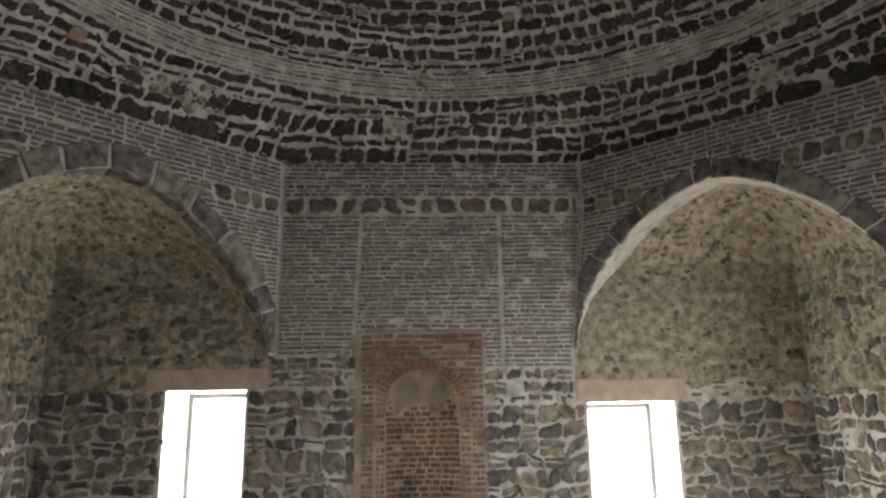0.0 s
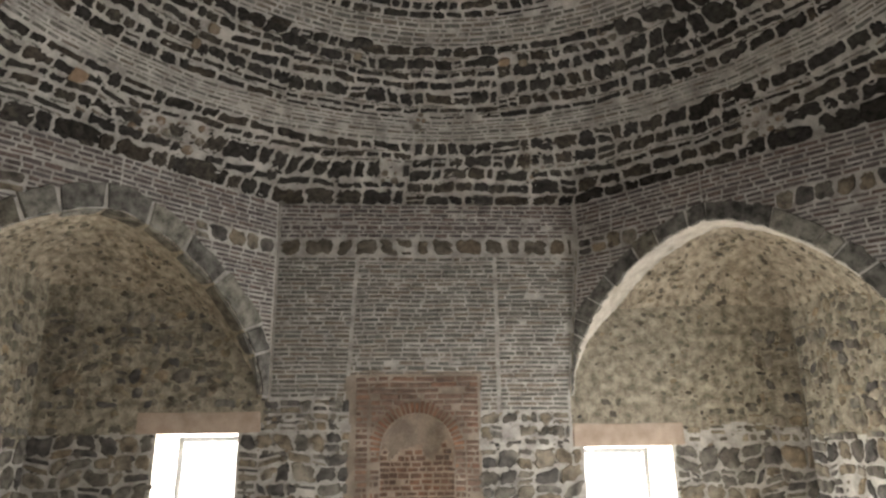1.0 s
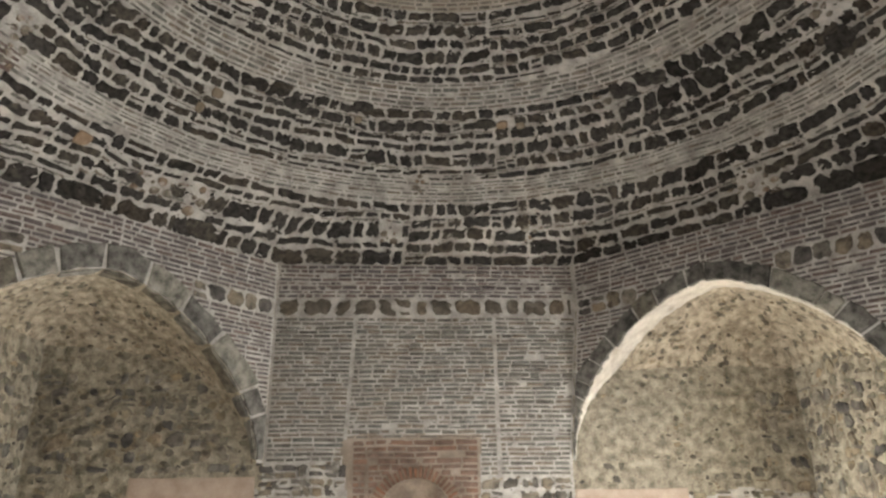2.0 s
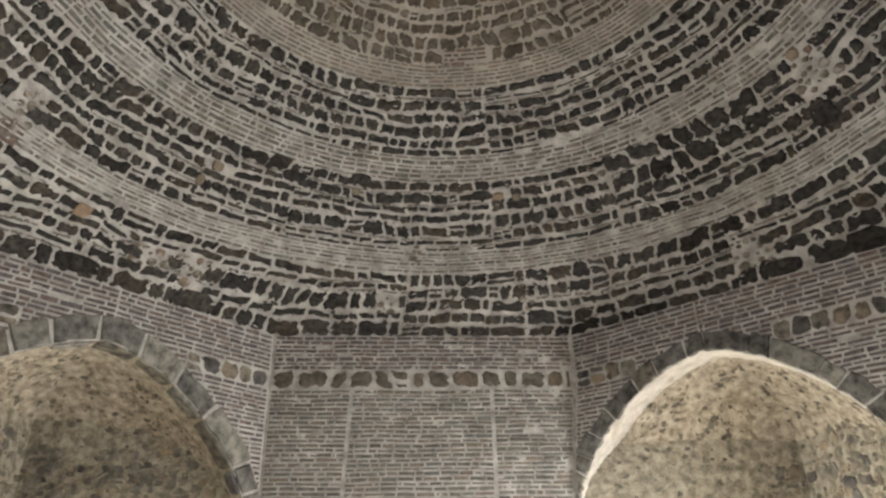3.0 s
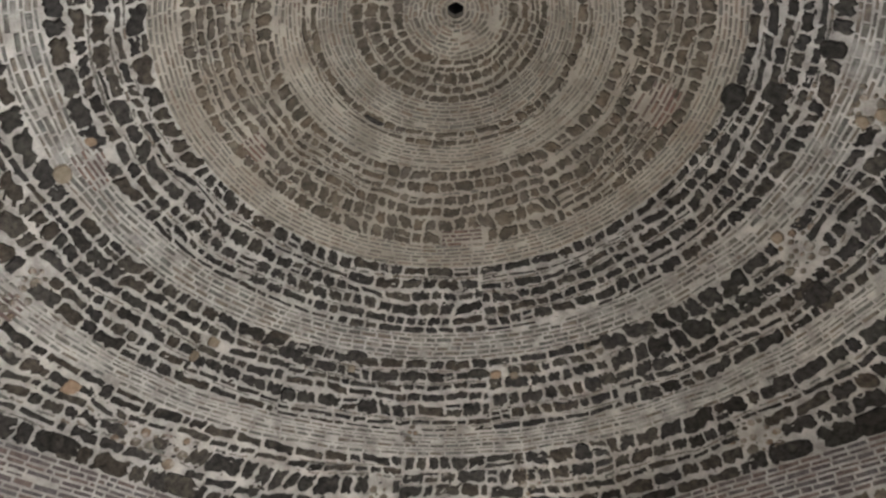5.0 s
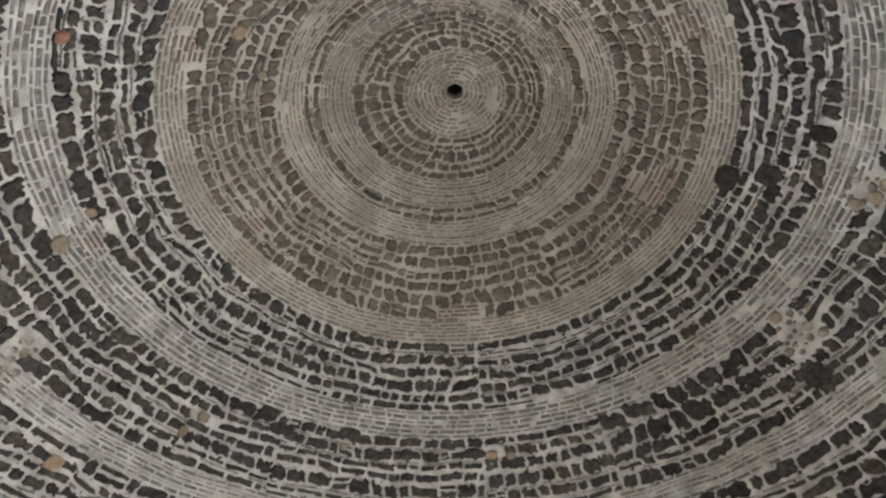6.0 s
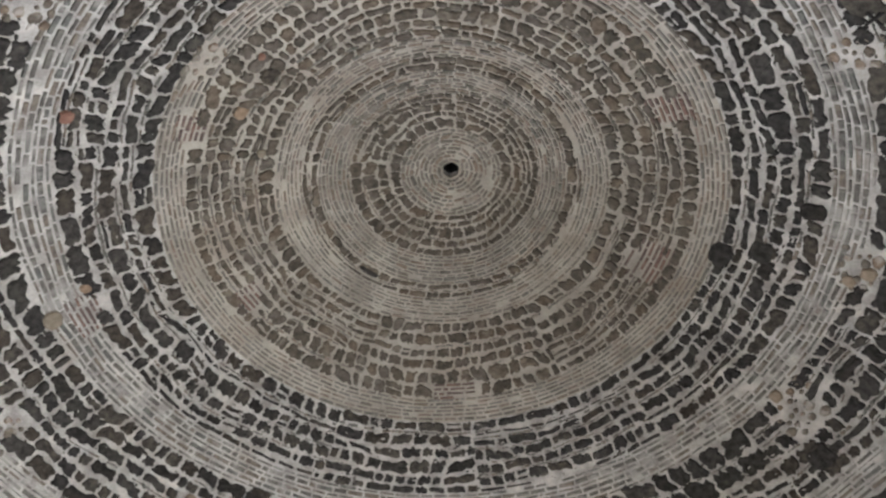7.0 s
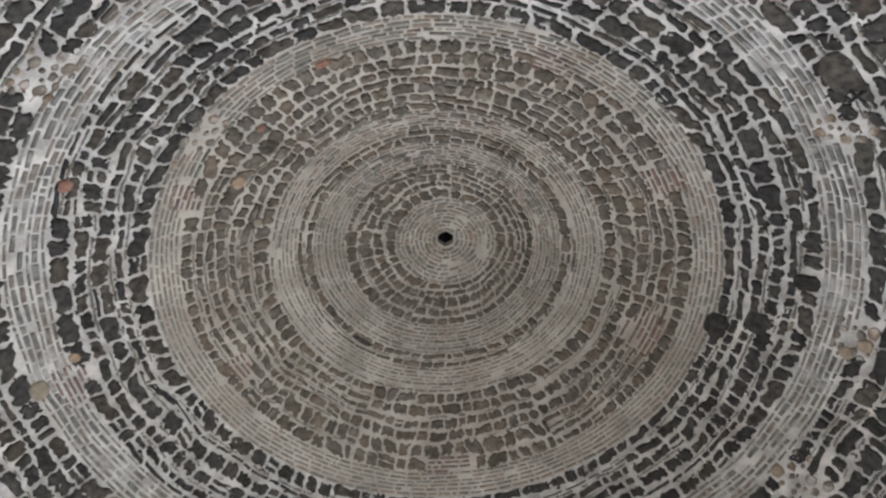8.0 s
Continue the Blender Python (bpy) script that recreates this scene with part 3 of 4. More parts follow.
# ---- window frames ----
def window(name, rect, label):
    a, b, c, d = rect
    root = tagged(new(name), label, "window", kind="structure")
    y = A + THICK - 0.06
    t = 0.075
    for nm, x0, x1, z0, z1 in (("jamb", a + 0.0, a + t, c, d), ("jamb", b - t, b, c, d), ("head", a + t, b - t, d - t, d), ("bottom_rail", a + t, b - t, c, c + t)):
        bm = bmesh.new()
        bmesh.ops.create_cube(bm, size=1)
        bmesh.ops.scale(bm, vec=(x1 - x0, 0.09, z1 - z0), verts=bm.verts)
        bmesh.ops.translate(bm, vec=((x0 + x1) / 2, y, (z0 + z1) / 2), verts=bm.verts)
        bmesh.ops.bevel(bm, geom=bm.edges[:], offset=0.006, segments=1, affect="EDGES")
        me = bpy.data.meshes.new(nm)
        bm.to_mesh(me)
        bm.free()
        me.materials.append(METAL)
        ob = new(nm, me)
        ob.parent = root
    return root


window("window_1", WIN_W, "tall deep-set window with a thin dark frame")
window("window_2", WIN_E, "tall deep-set window with a thin dark frame")

# ---- lintels ----
for x0, x1, z0, z1 in ((-3.69, -2.15, 2.175, 2.44), (1.84, 3.31, 1.96, 2.25)):
    P = Pieces(NORTH)
    P.add([(x0, z0), (x0 + 0.4, z0 + 0.004), (x1 - 0.3, z0), (x1, z0 + 0.01), (x1 - 0.01, z1), (x0 + 0.7, z1 - 0.01), (x0 + 0.01, z1)], 0.015, inset=0.97, crown=0.003)
    P.build("lintel", "lintel", LINTEL, wall_north, 1)

# ---- prayer niche ----
mihrab = tagged(new("prayer_niche"), "round-headed red brick niche in a brick frame", "niche")
ring = np.linspace(math.pi, 0, 61)
arch_sheet("arch_face", NORTH, NICHE_X + NICHE_R * np.cos(ring), NICHE_Z + NICHE_R * np.sin(ring), NICHE_Z + NICHE_R + 0.03, mihrab, MORTAR_RED, 16)


def niche_map(u, v, off):
    """u: angle from the east edge round the back; v: height, bending over into the half dome."""
    u, v, off = np.asarray(u, float), np.asarray(v, float), np.asarray(off, float)
    up = np.clip((v - NICHE_Z) / NICHE_R, 0, math.pi / 2)
    r = (NICHE_R - off) * np.where(v > NICHE_Z, np.cos(up), 1.0)
    z = np.where(v > NICHE_Z, NICHE_Z + (NICHE_R - off) * np.sin(up), v)
    return np.stack([NICHE_X - r * np.cos(u), A + 0.01 + 0.45 * r * np.sin(u) ** 0.6, z], 1)


sheet("niche_back", niche_map, np.linspace(0, math.pi, 70), np.append(lines(0, NICHE_Z, 0.03), np.linspace(NICHE_Z, NICHE_Z + NICHE_R * math.pi / 2, 26)[1:]), NICHE_MORTAR, mihrab, rough=0.016,
      zone=(lambda u, v: v > NICHE_Z + 0.02 + 0.25 * noise.noise((u * 2.2, v * 4, 1)), NICHE_PLASTER))
P = Pieces(niche_map)
brickwork(P, 0.02, math.pi - 0.02, 0.0, NICHE_Z + 0.1, 0.072, 0.135, 0.024, 0.012, su=lambda v: NICHE_R, drop=0.03, uneven=0.12, wave=0.012,
          keep=lambda u, v: v < NICHE_Z - 0.02 + 0.25 * noise.noise((u * 2.2, v * 4, 1)), middle=True)
P.build("brick", "niche_bricks", NICHE_BRICK, mihrab, 300)
# frame and ring of upright bricks
P = Pieces(NORTH)
halo = NICHE_R + 0.15
span = lambda v: math.sqrt(max(halo ** 2 - max(v - NICHE_Z, 0) ** 2, 0.0)) if v > NICHE_Z else halo
TOPF = NICHE_Z + halo + 0.02
SIDE = dict(pitch=0.071, joint=0.027, proud=0.018, drop=0.03, uneven=0.1, wave=0.01)
brickwork(P, -0.955, -0.79, 0.0, TOPF, length=0.22, **SIDE)
brickwork(P, 0, 0, 0.0, TOPF, length=0.2, edges=lambda v: (-0.765, NICHE_X - span(v)), **SIDE)
brickwork(P, 0, 0, 0.0, TOPF, length=0.2, edges=lambda v: (NICHE_X + span(v), FRAME[1]), **SIDE)
brickwork(P, NICHE_X - NICHE_R - 0.13, NICHE_X - NICHE_R - 0.005, 0.0, NICHE_Z, length=0.15, **SIDE)
brickwork(P, NICHE_X + NICHE_R + 0.005, NICHE_X + NICHE_R + 0.15, 0.0, NICHE_Z, length=0.17, **SIDE)
brickwork(P, FRAME[0] + 0.04, FRAME[1], TOPF, FRAME[2] - 0.03, 0.074, 0.30, 0.026, 0.018, drop=0.07, uneven=0.15, wave=0.02)
P.build("brick", "frame_bricks", BRICK_RED, mihrab, 300, near=lambda u, v: -v)
P = Pieces(NORTH)
for i in range(27):
    a0 = math.pi * i / 27 + 0.026
    a1 = math.pi * (i + 1) / 27 - 0.026
    r0, r1 = NICHE_R + 0.004, NICHE_R + RNG.uniform(0.12, 0.155)
    P.add([(NICHE_X + r * math.cos(a), NICHE_Z + r * math.sin(a)) for r, a in ((r0, a0), (r1, a0), (r1, a1), (r0, a1))], 0.030, inset=0.93, crown=0.002)
P.build("arch_brick", "arch_bricks", BRICK_RING, mihrab, 60)

# ---- north wall: brick panel, stone course, frieze ----
def joint_w(v):
    return -1.08 + 0.1 * (v - 2.6) / 1.85 + 0.012 * noise.noise((v * 3, 0, 4))


def joint_e(v):
    return 0.90 + 0.014 * noise.noise((v * 3, 5, 4))


edge_w = lambda v: -2.045
edge_e = lambda v: 2.04 - 1.414 * float(ne_lean(v))
P = Pieces(NORTH)
brickwork(P, 0, 0, 2.61, 4.49, 0.059, 0.26, 0.027, 0.013, wave=0.012, uneven=0.12, edges=lambda v: (edge_w(v), joint_w(v) - 0.012), drop=0.004)
brickwork(P, 0, 0, 2.88, 4.49, 0.060, 0.20, 0.028, 0.013, wave=0.014, uneven=0.14, edges=lambda v: (joint_w(v) + 0.022, joint_e(v) - 0.012), drop=0.004)
brickwork(P, 0.66, 0.885, 2.42, 2.88, 0.059, 0.2, 0.026, 0.012)
brickwork(P, 0, 0, 2.42, 4.49, 0.059, 0.25, 0.027, 0.013, wave=0.012, uneven=0.12, edges=lambda v: (joint_e(v) + 0.022, edge_e(v)), drop=0.004)
P.build("brick", "panel_bricks", BRICK, wall_north, 300, near=lambda u, v: v)
P = Pieces(NORTH)
brickwork(P, 0, 0, 4.76, BASE - 0.01, 0.059, 0.2, 0.028, 0.012, wave=0.016, uneven=0.15, edges=lambda v: (edge_w(v), edge_e(v)))
P.build("brick", "frieze_bricks", BRICK_FRIEZE, wall_north, 0)
P = Pieces(NORTH)
rubble(P, -2.04, 2.02, [4.49, 4.77], 0.14, 0.46, 0.07, 0.02, wob=0.05, jit=0.2, split=0.1, drop=0.0)
P.build("stone", "course_stones", STONE_UP, wall_north, 40)
P = Pieces(NORTH)
# rubble between and beside the windows
LOW = dict(short=0.13, long=0.36, gap=0.038, proud=0.024, wob=0.08, jit=0.17, split=0.3, drop=0.02)
lint = rect_hole((-3.72, -2.13, 2.15, 2.46), (1.82, 3.33, 1.94, 2.27))
for a, b, c, d in ((-5, -3.45, 0.02, 2.18), (-2.40, -1.02, 0.02, 2.17), (0.64, 1.95, 0.02, 1.95), (3.16, 5.0, 0.02, 1.96)):
    rubble(P, a, b, rows_of(c, d, 0.13, 0.30), **LOW)
rubble(P, -2.13, -1.02, rows_of(2.19, 2.59, 0.1, 0.17), 0.1, 0.28, 0.04, 0.02, wob=0.04, jit=0.13, split=0.3)
rubble(P, 0.64, 1.82, rows_of(1.97, 2.40, 0.1, 0.19), 0.1, 0.28, 0.045, 0.02, wob=0.04, jit=0.13, split=0.25, drop=0.12)
P.build("stone", "rubble_stones", STONE_WALL, wall_north, 300, near=lambda u, v: abs(u))
P = Pieces(NORTH)
for a, b, c, d in ((-5, -3.45, 0.02, 2.18), (-2.40, -1.02, 0.02, 2.6), (0.64, 1.95, 0.02, 2.4), (3.16, 5.0, 0.02, 1.96)):
    scatter(P, a, b, c, d, int(110 * (b - a) * (d - c)), 0.010, 0.055, 0.014, keep=lambda u, v: not lint(u, v))
P.build("pebble", "pebbles", STONE_WALL, wall_north, 0)


# ---- smeared masonry inside the corner vaults ----
P = Pieces(NORTH)
keep_w = lambda u, v: not lint(u, v)
scatter(P, -4.98, -2.15, 2.2, 4.05, 320, 0.012, 0.085, 0.016, keep=keep_w)
scatter(P, 2.1, 4.98, 2.0, 3.7, 300, 0.010, 0.055, 0.014, keep=keep_w)
rubble(P, -4.95, -2.2, rows_of(2.47, 3.55, 0.11, 0.2), 0.1, 0.26, 0.055, 0.014, wob=0.07, jit=0.2, drop=0.45, keep=lambda u, v: keep_w(u, v) and math.hypot(u + 4.9, (v - 2.4) * 1.3) < 2.6)
rubble(P, 3.34, 4.95, [1.98, 2.10, 2.22], 0.1, 0.26, 0.045, 0.016, wob=0.04, jit=0.16, drop=0.15)
rubble(P, 2.2, 4.9, [2.3, 2.44, 2.6], 0.1, 0.24, 0.06, 0.012, wob=0.06, jit=0.2, drop=0.55, keep=keep_w)
P.build("stone", "smeared_stones", STONE_WARM, wall_north, 0)
P = Pieces(NORTH)
rubble(P, -4.95, -2.25, rows_of(2.47, 3.75, 0.12, 0.21), 0.09, 0.30, 0.06, 0.024, wob=0.09, jit=0.2, drop=0.45, split=0.2, keep=keep_w)
rubble(P, 4.35, 4.97, rows_of(2.0, 3.5, 0.12, 0.2), 0.09, 0.22, 0.06, 0.022, wob=0.05, jit=0.2, drop=0.35)
P.build("stone", "dark_stones", STONE_WALL, wall_north, 120)
for mp, ob, lo, hi, z0 in ((WEST, wall_west, 2.95, 5.0, 2.15), (EAST, wall_east, -5.0, -2.95, 2.1)):
    P = Pieces(mp)
    scatter(P, lo, hi, z0, 3.9, 260, 0.02, 0.10, 0.016)
    P.build("stone", "smeared_stones", STONE_WARM, ob, 0)
    P = Pieces(mp)
    rubble(P, lo, hi, rows_of(z0, 3.5, 0.13, 0.24), 0.12, 0.34, 0.06, 0.022, wob=0.09, jit=0.2, drop=0.4, split=0.2)
    P.build("stone", "uneven_stones", STONE_WALL, ob, 100)
    P = Pieces(mp)
    rubble(P, lo, hi, rows_of(0.02, z0, 0.15, 0.33), **LOW)
    P.build("stone", "rubble_stones", STONE_WALL, ob, 200)
    P = Pieces(mp)
    scatter(P, lo, hi, 0.02, z0, 150, 0.012, 0.04, 0.012)
    P.build("pebble", "pebbles", STONE_WALL, ob, 0)
for mp, ob, cxR in ((NE, arch_ne, NE_ARCH), (NW, arch_nw, NW_ARCH)):
    P = Pieces(vault_map_for(mp, cxR))
    for i in range(420):
        a, w = RNG.uniform(0.25, math.pi - 0.25), RNG.uniform(0.06, 0.98)
        da, dw = RNG.uniform(0.006, 0.024), RNG.uniform(0.012, 0.04)
        t = RNG.uniform(0, 6.28)
        pts = [(a + da * math.cos(t + k * math.pi / 4) * RNG.uniform(0.7, 1.2), w + dw * math.sin(t + k * math.pi / 4) * RNG.uniform(0.7, 1.2)) for k in range(8)]
        if all(0 < p[1] < 1 for p in pts):
            P.add(pts, 0.012 * RNG.uniform(0.2, 1), inset=0.8, crown=0.003)
    P.build("stone", "vault_stones", STONE_WARM, ob, 420)


# ---- arch rings and the masonry round them ----
def arch_masonry(mp, ob, arch, depth, count, bricks):
    half = lambda v: B - 0.02 + (float(ne_lean(v)) if mp is NE else 0.0)
    P = Pieces(mp)
    edges = [0.0]
    for i in range(count):
        edges.append(edges[-1] + RNG.uniform(0.55, 1.5))
    edges = [0.03 + (math.pi - 0.06) * e / edges[-1] for e in edges]
    g = 0.006 if depth < 0.27 else 0.010
    n = 5
    for a0, a1 in zip(edges, edges[1:]):
        thick = depth * RNG.uniform(0.88, 1.12)
        turns = [a0 + g + (a1 - a0 - 2 * g) * i / n for i in range(n + 1)]
        pts = list(zip(*arch_line(arch, turns, 0.004))) + list(zip(*arch_line(arch, turns[::-1], thick)))
        pts = [(x + RNG.uniform(-0.016, 0.016), SPRING + z + RNG.uniform(-0.016, 0.016)) for x, z in pts]
        pts = [(max(-half(z), min(half(z), x)), z) for x, z in pts]
        if max(p[0] for p in pts) - min(p[0] for p in pts) > 0.04:
            P.add(pts, 0.03 * RNG.uniform(0.7, 1.3), inset=0.93, crown=0.008)
    P.build("arch_stone", "arch_stones", VOUSSOIR, ob, 60)
    if depth > 0.27:
        P = Pieces(soffit_map_for(mp, arch))
        for a0, a1 in zip(edges, edges[1:]):
            if a0 > 1.75:
                continue
            w = RNG.uniform(0.4, 0.62)
            g = 0.012
            P.add([(a0 + g, 0.03), (a1 - g, 0.03), (a1 - g, 0.5 * w), (a1 - g - 0.01, w), (0.5 * (a0 + a1), w + 0.03), (a0 + g + 0.01, w), (a0 + g, 0.5 * w)], 0.025 * RNG.uniform(0.5, 1.2), inset=0.92, crown=0.006)
        P.build("arch_underside_stone", "arch_underside_stones", VOUSSOIR, ob, 60)
    P = Pieces(mp)
    west = lambda v: (-half(v), max(-half(v), arch_reach(arch, v, depth * 0.92)[0]))
    east = lambda v: (min(half(v), arch_reach(arch, v, depth * 0.92)[1]), half(v))
    stop = arch_reach(arch, 4.53, depth)
    size = dict(length=0.22, joint=0.029, proud=0.013, wave=0.012, uneven=0.12)
    for side in (west, east):
        brickwork(P, 0, 0, 2.62, 4.50, 0.059, edges=side, **size)
        brickwork(P, 0, 0, 4.74, BASE - 0.01, 0.061, edges=side, **size)
    brickwork(P, 0, 0, 4.50, 4.74, 0.060, edges=lambda v: (stop[0], west(v)[1]), **size)
    brickwork(P, 0, 0, 4.50, 4.74, 0.060, edges=lambda v: (east(v)[0], stop[1]), **size)
    P.build("brick", "bricks", bricks, ob, 300)
    P = Pieces(mp)
    for a, e in ((-B + 0.03, stop[0]), (stop[1], B - 0.03)):
        rubble(P, a, e, [4.5, 4.74], 0.14, 0.34, 0.04, 0.016, wob=0.03, jit=0.16, split=0.2, drop=0.05)
    P.build("stone", "course_stones", STONE_WALL, ob, 20)


arch_masonry(NE, arch_ne, NE_ARCH, 0.25, 18, BRICK_FRIEZE)
arch_masonry(NW, arch_nw, NW_ARCH, 0.29, 12, BRICK_FRIEZE)

# ---- dome masonry ----
FULL = (-math.pi, math.pi)


# what breaks the rings: turn, height, half width, half height, in metres
PATCHES = [  # bare mortar
    (0.577, 6.99, 0.12, 0.07), (1.269, 6.9, 0.30, 0.22), (0.887, 5.62, 0.29, 0.17), (-0.114, 5.64, 0.12, 0.09),
    (-0.767, 5.72, 0.22, 0.12), (-0.045, 6.3, 0.06, 0.16), (0.284, 5.74, 0.07, 0.16), (-1.207, 6.32, 0.12, 0.29),
    (-0.651, 5.67, 0.06, 0.20), (-2.203, 8.035, 0.22, 0.16), (-2.238, 7, 0.22, 0.19), (1.696, 7.1, 0.22, 0.16), (2.277, 7.1, 0.14, 0.24)]
INSETS = [  # small fields of red-brown brick
    (0.141, 8.22, 0.28, 0.14), (-1.929, 8.14, 0.16, 0.17), (2.185, 8.25, 0.17, 0.24), (-1.044, 8.28, 0.16, 0.17),
    (2.833, 8.17, 0.22, 0.14), (-1.349, 7.337, 0.24, 0.16), (1.383, 8.33, 0.30, 0.24), (-1.207, 6.15, 0.14, 0.12)]
TAN = [  # single tan or orange stones
    (-0.708, 6.816, 0.085, 0.07), (-0.968, 5.885, 0.10, 0.08), (0.225, 6.93, 0.09, 0.065), (0.285, 6.905, 0.075, 0.06),
    (-0.261, 6.942, 0.06, 0.06), (-2.029, 8.396, 0.09, 0.08), (-1.815, 8.60, 0.06, 0.06),
    (-1.427, 7.406, 0.06, 0.06), (-1.384, 7.13, 0.11, 0.10), (-0.74, 6.62, 0.06, 0.08), (1.25, 7.08, 0.08, 0.07), (1.70, 7.02, 0.08, 0.08), (1.66, 7.12, 0.07, 0.07)]
RED = [(-1.961, 7.405, 0.075, 0.075), (-2.662, 8.156, 0.08, 0.05), (-2.31, 8.30, 0.05, 0.04)]
BIG = [  # single large dark stones
    (1.571, 7.936, 0.14, 0.11), (2.408, 6.965, 0.19, 0.12), (1.641, 7.7, 0.12, 0.11), (1.825, 7.451, 0.09, 0.12), (0.673, 7.446, 0.14, 0.05),
    (0.168, 6.953, 0.14, 0.06), (1.215, 6.53, 0.14, 0.14), (-0.615, 5.4, 0.22, 0.10), (0.958, 5.36, 0.17, 0.09),
    (1.126, 5.38, 0.19, 0.12), (-0.91, 5.4, 0.22, 0.09), (-0.471, 6.969, 0.16, 0.06), (-0.248, 7.09, 0.13, 0.06), (-0.526, 7.095, 0.13, 0.04),
    (-0.577, 8.91, 0.14, 0.03), (-2.25, 8.43, 0.10, 0.07)]


def inside(rows, grow=0.0):
    spots = [(t, up(h), max(0.02, w + grow), max(0.02, k + grow)) for t, h, w, k in rows]

    def test(theta, s):
        for t, c, w, k in spots:
            dx = (theta - t) * dome_su(c) / w
            dy = (s - c) / k
            if dx * dx + dy * dy < 1:
                return True
        return False
    return test


taken_a, taken_b, taken_c = inside(PATCHES), inside(INSETS, -0.01), inside([(t, h, w * 0.6, k * 0.6) for t, h, w, k in TAN + RED + BIG])
free = lambda t, s: not (taken_a(t, s) or taken_b(t, s) or taken_c(t, s))
bare = lambda t, s: not (taken_a(t, s) and (t * 7 + s * 3) % 1 < 0.8 or taken_b(t, s) or taken_c(t, s))


def ring_shell(name, lo, hi, label):
    """The mortar bed of one ring; its stones or bricks are its pieces."""
    crown = lo >= SPLIT_S - 0.01
    ob = sheet(name, dome_map, np.linspace(0, 2 * math.pi, 801 if crown else 1201), lines(lo, hi, 0.022), MORTAR_UP if crown else MORTAR, dome, rough=0.012 if crown else 0.016, flip=True)
    return tagged(ob, label)


def dome_stones(name, a, b, n, short, long, mat, gap=0.034, chip=0.026, proud=0.026, jit=0.16, chips=BRICK, first=1.0):
    """Rows of stone with thin courses of chips between them."""
    lo, hi = up(a), up(b)
    span = hi - lo
    seed = RNG.uniform(0, 300)

    def wander(t, s, off):
        """The beds rise and fall between the even edges of the ring."""
        t, s = np.asarray(t, float), np.asarray(s, float)
        f = np.clip((s - lo) / span, 0, 1)
        k = dome_su(lo)
        shift = np.array([noise.noise((math.cos(x) * k * 0.9, math.sin(x) * k * 0.9, y * 1.5 + seed)) + 0.5 * noise.noise((math.cos(x) * k * 2.6, math.sin(x) * k * 2.6, y * 3 + seed)) for x, y in zip(np.ravel(t), np.ravel(s))])
        return dome_map(t, s + 4 * f * (1 - f) * min(0.075, span * 0.16) * shift.reshape(np.shape(t)), off)

    P, Q = Pieces(wander, True), Pieces(wander, True)
    edges = [0.0]
    while edges[-1] < 2 * math.pi * dome_su(lo):
        edges.append(edges[-1] + RNG.uniform(1.1, 3.2))
    edges = [-math.pi + 2 * math.pi * e / edges[-1] for e in edges]
    for ta, tb in zip(edges, edges[1:]):
        rows = max(1, n + RNG.choice((-1, 0, 0, 1))) if n > 2 else n
        cuts = [0.0]
        for i in range(rows):
            cuts.append(cuts[-1] + RNG.uniform(0.55, 1.45) * (first if i == 0 else 1))
        cuts = [lo + span * c / cuts[-1] for c in cuts]
        for i, (va, vb) in enumerate(zip(cuts, cuts[1:])):
            c = chip * RNG.uniform(0.3, 1.3) if i < rows - 1 else 0.0
            slip = RNG.uniform(-0.025, 0.025) / dome_su(va)
            rubble(P, ta + slip, tb + slip, [va, vb - c], short, long, gap, proud, wob=0.06, jit=jit, split=0.06, drop=0.0, su=dome_su, keep=free, middle=True)
            if c > 0.015:
                rubble(Q, ta + slip, tb + slip, [vb - c, vb], 0.03, 0.14, 0.010, proud * 0.7, wob=0.05, jit=0.25, split=0, drop=0.25, su=dome_su, keep=free, middle=True)
    bed = ring_shell("stone_ring", lo, hi, "ring of dark stones in pale mortar" if mat is STONE else "ring of brownish stones in grey mortar")
    P.build("stone", name, mat, bed, 300, near=lambda t, s: abs(t) + 0.5 * abs(s - lo))
    Q.build("chip", "chips", chips, bed, 0)


def dome_bricks(name, a, b, n, length, mat, joint=0.030, proud=0.015):
    P = Pieces(dome_map)
    lo, hi = up(a), up(b)
    brickwork(P, *FULL, lo, hi, (hi - lo) / n, length, joint, proud, su=dome_su, keep=bare, drop=0.03, wave=0.022, middle=True, uneven=0.16)
    bed = ring_shell("brick_ring", lo, hi, "ring of thin grey bricks")
    P.build("brick", name, mat, bed, 300, near=lambda t, s: abs(t))


dome_stones("springing_stones", BASE, 6.06, 5, 0.14, 0.44, STONE, first=1.4)
dome_bricks("ring_bricks", 6.06, 6.33, 6, 0.19, BRICK_SMEARED)
dome_stones("haunch_stones", 6.33, 7.10, 6, 0.13, 0.40, STONE)
dome_bricks("ring_bricks", 7.10, 7.36, 6, 0.19, BRICK_SMEARED)
dome_stones("middle_stones", 7.36, 7.96, 6, 0.13, 0.38, STONE)
dome_bricks("ring_bricks", 7.96, 8.15, 6, 0.18, BRICK_UP)
dome_stones("crown_stones", 8.15, 8.70, 7, 0.11, 0.28, STONE_UP, gap=0.029, chips=BRICK_UP)
dome_bricks("ring_bricks", 8.70, 8.86, 7, 0.16, BRICK_UP)
dome_stones("crown_stones", 8.86, 8.95, 2, 0.12, 0.32, STONE_UP, gap=0.022, chip=0.025, chips=BRICK_UP)
dome_bricks("ring_bricks", 8.95, 9.11, 8, 0.15, BRICK_UP, joint=0.022)
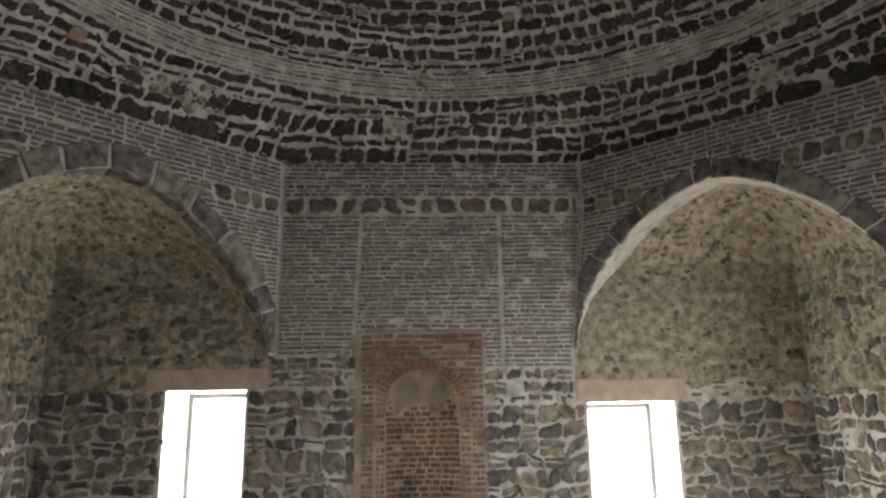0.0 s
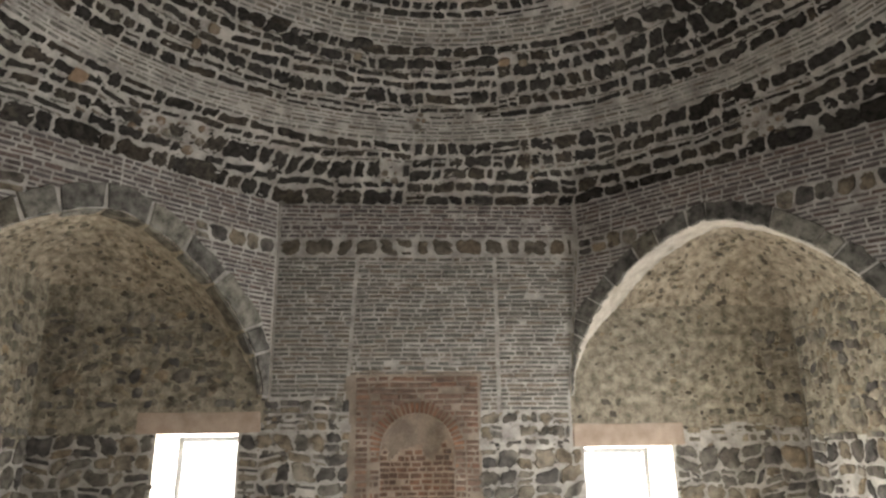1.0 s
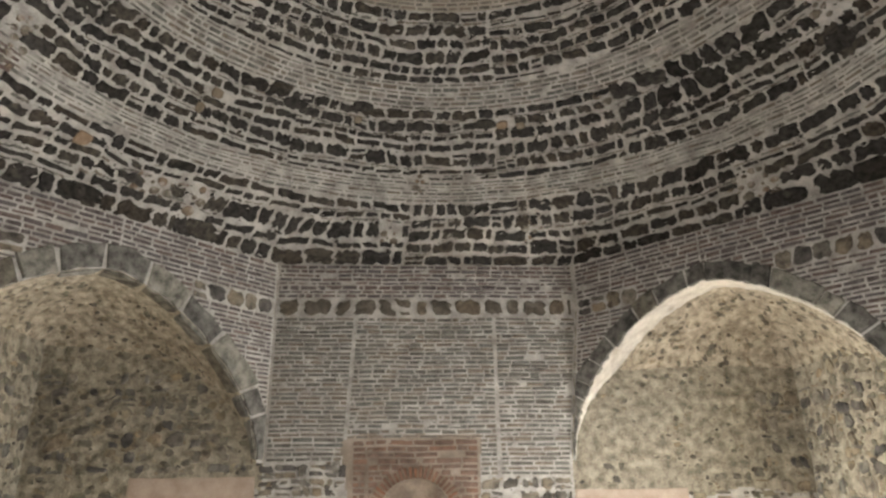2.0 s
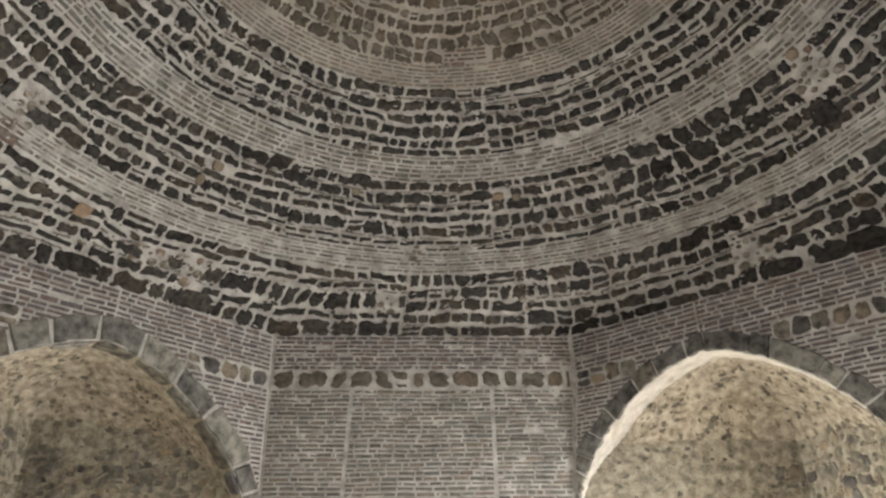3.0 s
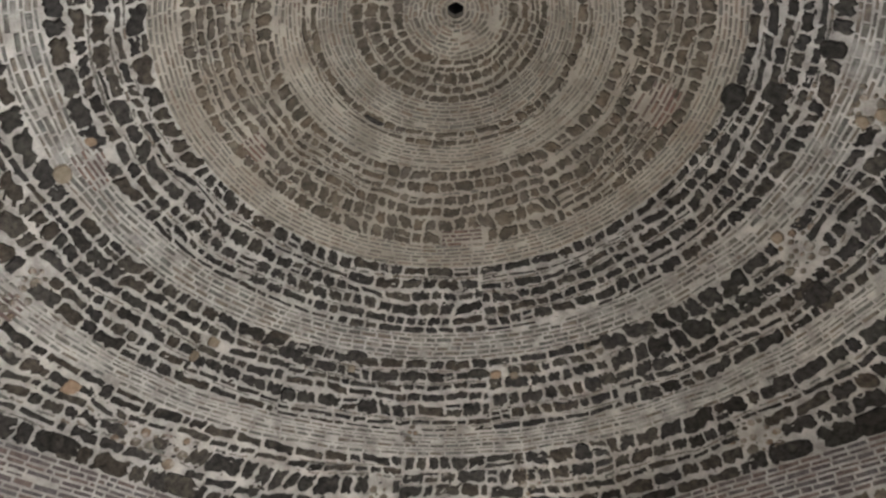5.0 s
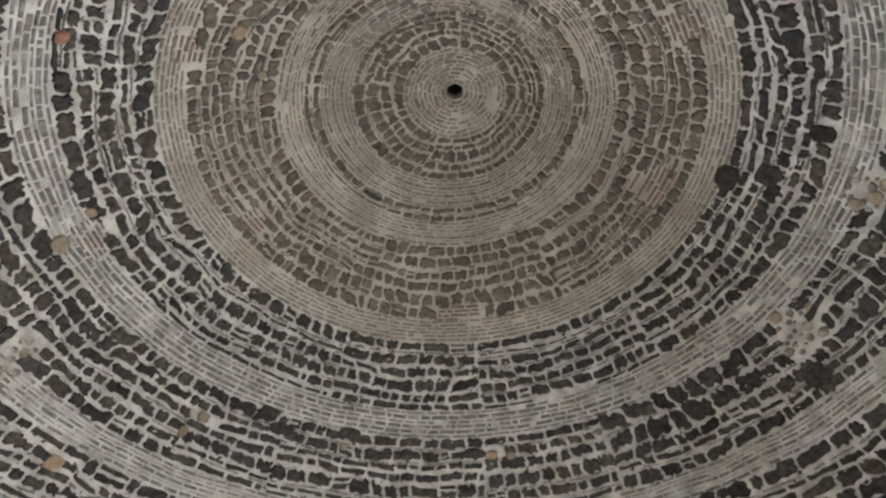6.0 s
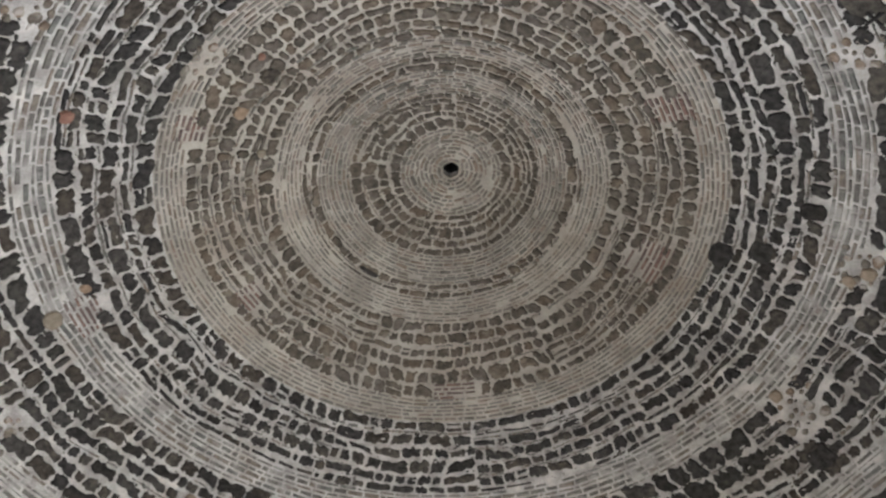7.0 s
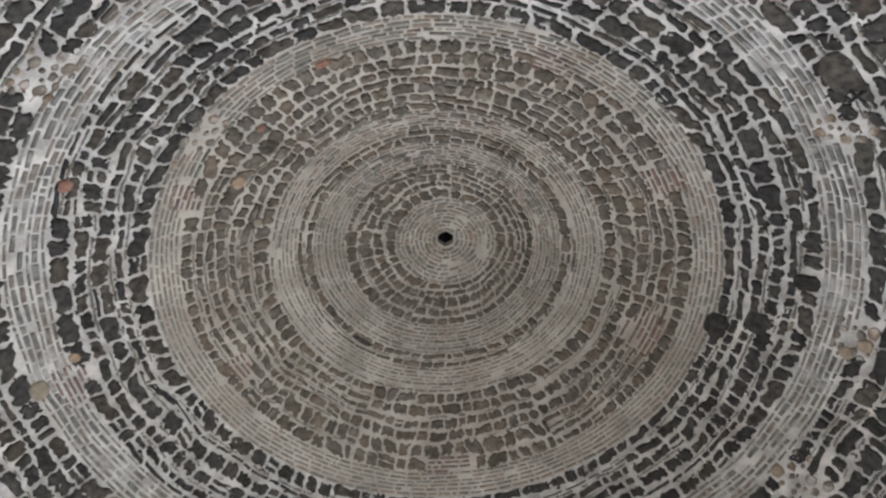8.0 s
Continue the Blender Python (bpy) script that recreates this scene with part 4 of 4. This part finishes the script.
dome_stones("crown_stones", 9.11, 9.30, 5, 0.09, 0.24, STONE_UP, gap=0.018, chip=0.02, proud=0.016, chips=BRICK_UP)
CROWN = PROFILE_S[-1]
P = Pieces(dome_map)
courses = round((CROWN - 0.12 - up(9.30)) / 0.056)
rubble(P, *FULL, [up(9.30) + (CROWN - 0.12 - up(9.30)) * i / courses for i in range(courses + 1)], 0.07, 0.19, 0.018, 0.010, wob=0.018, jit=0.12, split=0, drop=0.08, su=dome_su)
P.build("brick", "crown_bricks", BRICK_UP, ring_shell("brick_ring", up(9.30), TOP_S, "fine brick rings round the small top hole"), 300)


def spot(P, t, h, w, k, n=11, proud=0.034):
    s = up(h)
    r = dome_su(s)
    pts = []
    for i in range(n):
        a = 2 * math.pi * i / n
        c, d = math.cos(a), math.sin(a)
        q = RNG.uniform(0.85, 1.08) / max(abs(c), abs(d)) ** 0.55
        pts.append((t * r + w * c * q * 0.9, s + k * d * q * 0.9))
    P.add(pts, proud, su=r, inset=0.86, crown=0.006)


for rows, mat, name in ((TAN, TAN_STONE, "tan_stone"), (RED, RED_STONE, "red_stone"), (BIG, STONE, "large_stone")):
    P = Pieces(dome_map)
    for t, h, w, k in rows:
        spot(P, t, h, w * (1.2 if mat is STONE else 1.0), k * (1.25 if mat is STONE else 1.0))
    P.build(name, name, mat, dome, 300)
P = Pieces(dome_map)
for t, h, w, k in INSETS:
    s, r = up(h), dome_su(up(h))
    brickwork(P, t - w / r, t + w / r, s - k, s + k, 0.058, 0.22, 0.03, 0.014, su=dome_su, drop=0.06)
P.build("brick", "inset_bricks", BRICK_INSET, dome, 300)
# small stones half sunk in the bare patches
P = Pieces(dome_map)
for t, h, w, k in PATCHES:
    s, r = up(h), dome_su(up(h))
    laid = []
    for i in range(120):
        x, y, z = RNG.uniform(-0.95, 0.95) * w, RNG.uniform(-0.95, 0.95) * k, RNG.uniform(0.02, 0.075)
        if any(math.hypot(x - a, (y - b) * 1.2) < z + c + 0.008 for a, b, c in laid):
            continue
        laid.append((x, y, z))
        pts = [((t * r + x) + z * math.cos(a) * RNG.uniform(0.82, 1.15), s + y + 0.8 * z * math.sin(a) * RNG.uniform(0.82, 1.15)) for a in [q * math.pi / 4.5 for q in range(9)]]
        P.add(pts, 0.02, su=r, inset=0.84, crown=0.003)
P.build("stone", "patch_stones", STONE_PALE, dome, 300)

# a small iron hook driven into the dome
hook = tagged(new("iron_hook"), "small dark iron cross hook stuck in the dome", "hook")
out = Vector((-0.62, 0.62, -0.48)).normalized()
side = Vector((0.71, 0.70, 0.0)).normalized()
rise = out.cross(side).normalized()
hook.location = Vector((2.90, -2.93, 6.92)) + 0.05 * out + 0.05 * rise + 0.05 * side
for along, length, thick in ((0.85 * rise - 0.5 * side, 0.21, 0.014), (0.5 * rise + 0.85 * side, 0.15, 0.012), (out, 0.22, 0.012)):
    bm = bmesh.new()
    bmesh.ops.create_cone(bm, cap_ends=True, segments=8, radius1=thick, radius2=thick * 0.7, depth=length)
    bmesh.ops.bevel(bm, geom=[e for e in bm.edges if e.calc_face_angle(0) > 1.2], offset=0.002, segments=1, affect="EDGES")
    me = bpy.data.meshes.new("rod")
    bm.to_mesh(me)
    bm.free()
    me.materials.append(NEAR_BLACK)
    rod = new("rod", me)
    rod.parent = hook
    turn = along.normalized().to_track_quat("Z", "Y").to_matrix().to_4x4()
    rod.matrix_local = Matrix.Translation(-0.11 * out) @ turn if along is out else turn
# splinters of stone pressed into the joints
P = Pieces(dome_map)
for lo, hi, count in ((BASE + 0.05, 6.03, 900), (6.36, 7.07, 900), (7.39, 7.93, 700)):
    s0, s1 = up(lo), up(hi)
    for i in range(count):
        s = RNG.uniform(s0, s1)
        k = dome_su(s)
        scatter(P, -math.pi, math.pi, s, s, 1, 0.010, 0.036, 0.018, su=k, flat=0.55)
P.build("splinter", "splinters", STONE, dome, 0)
# lumps of mortar smeared over the stones
P = Pieces(dome_map)
for lo, hi, count in ((BASE, 6.06, 380), (6.33, 7.10, 380), (7.36, 7.96, 260)):
    s0, s1 = up(lo), up(hi)
    for i in range(count):
        s = RNG.uniform(s0, s1)
        k = dome_su(s)
        scatter(P, -math.pi, math.pi, s, s, 1, 0.012, 0.055, 0.036, su=k, flat=0.3)
P.build("mortar_lump", "mortar_lumps", MORTAR, dome, 300)
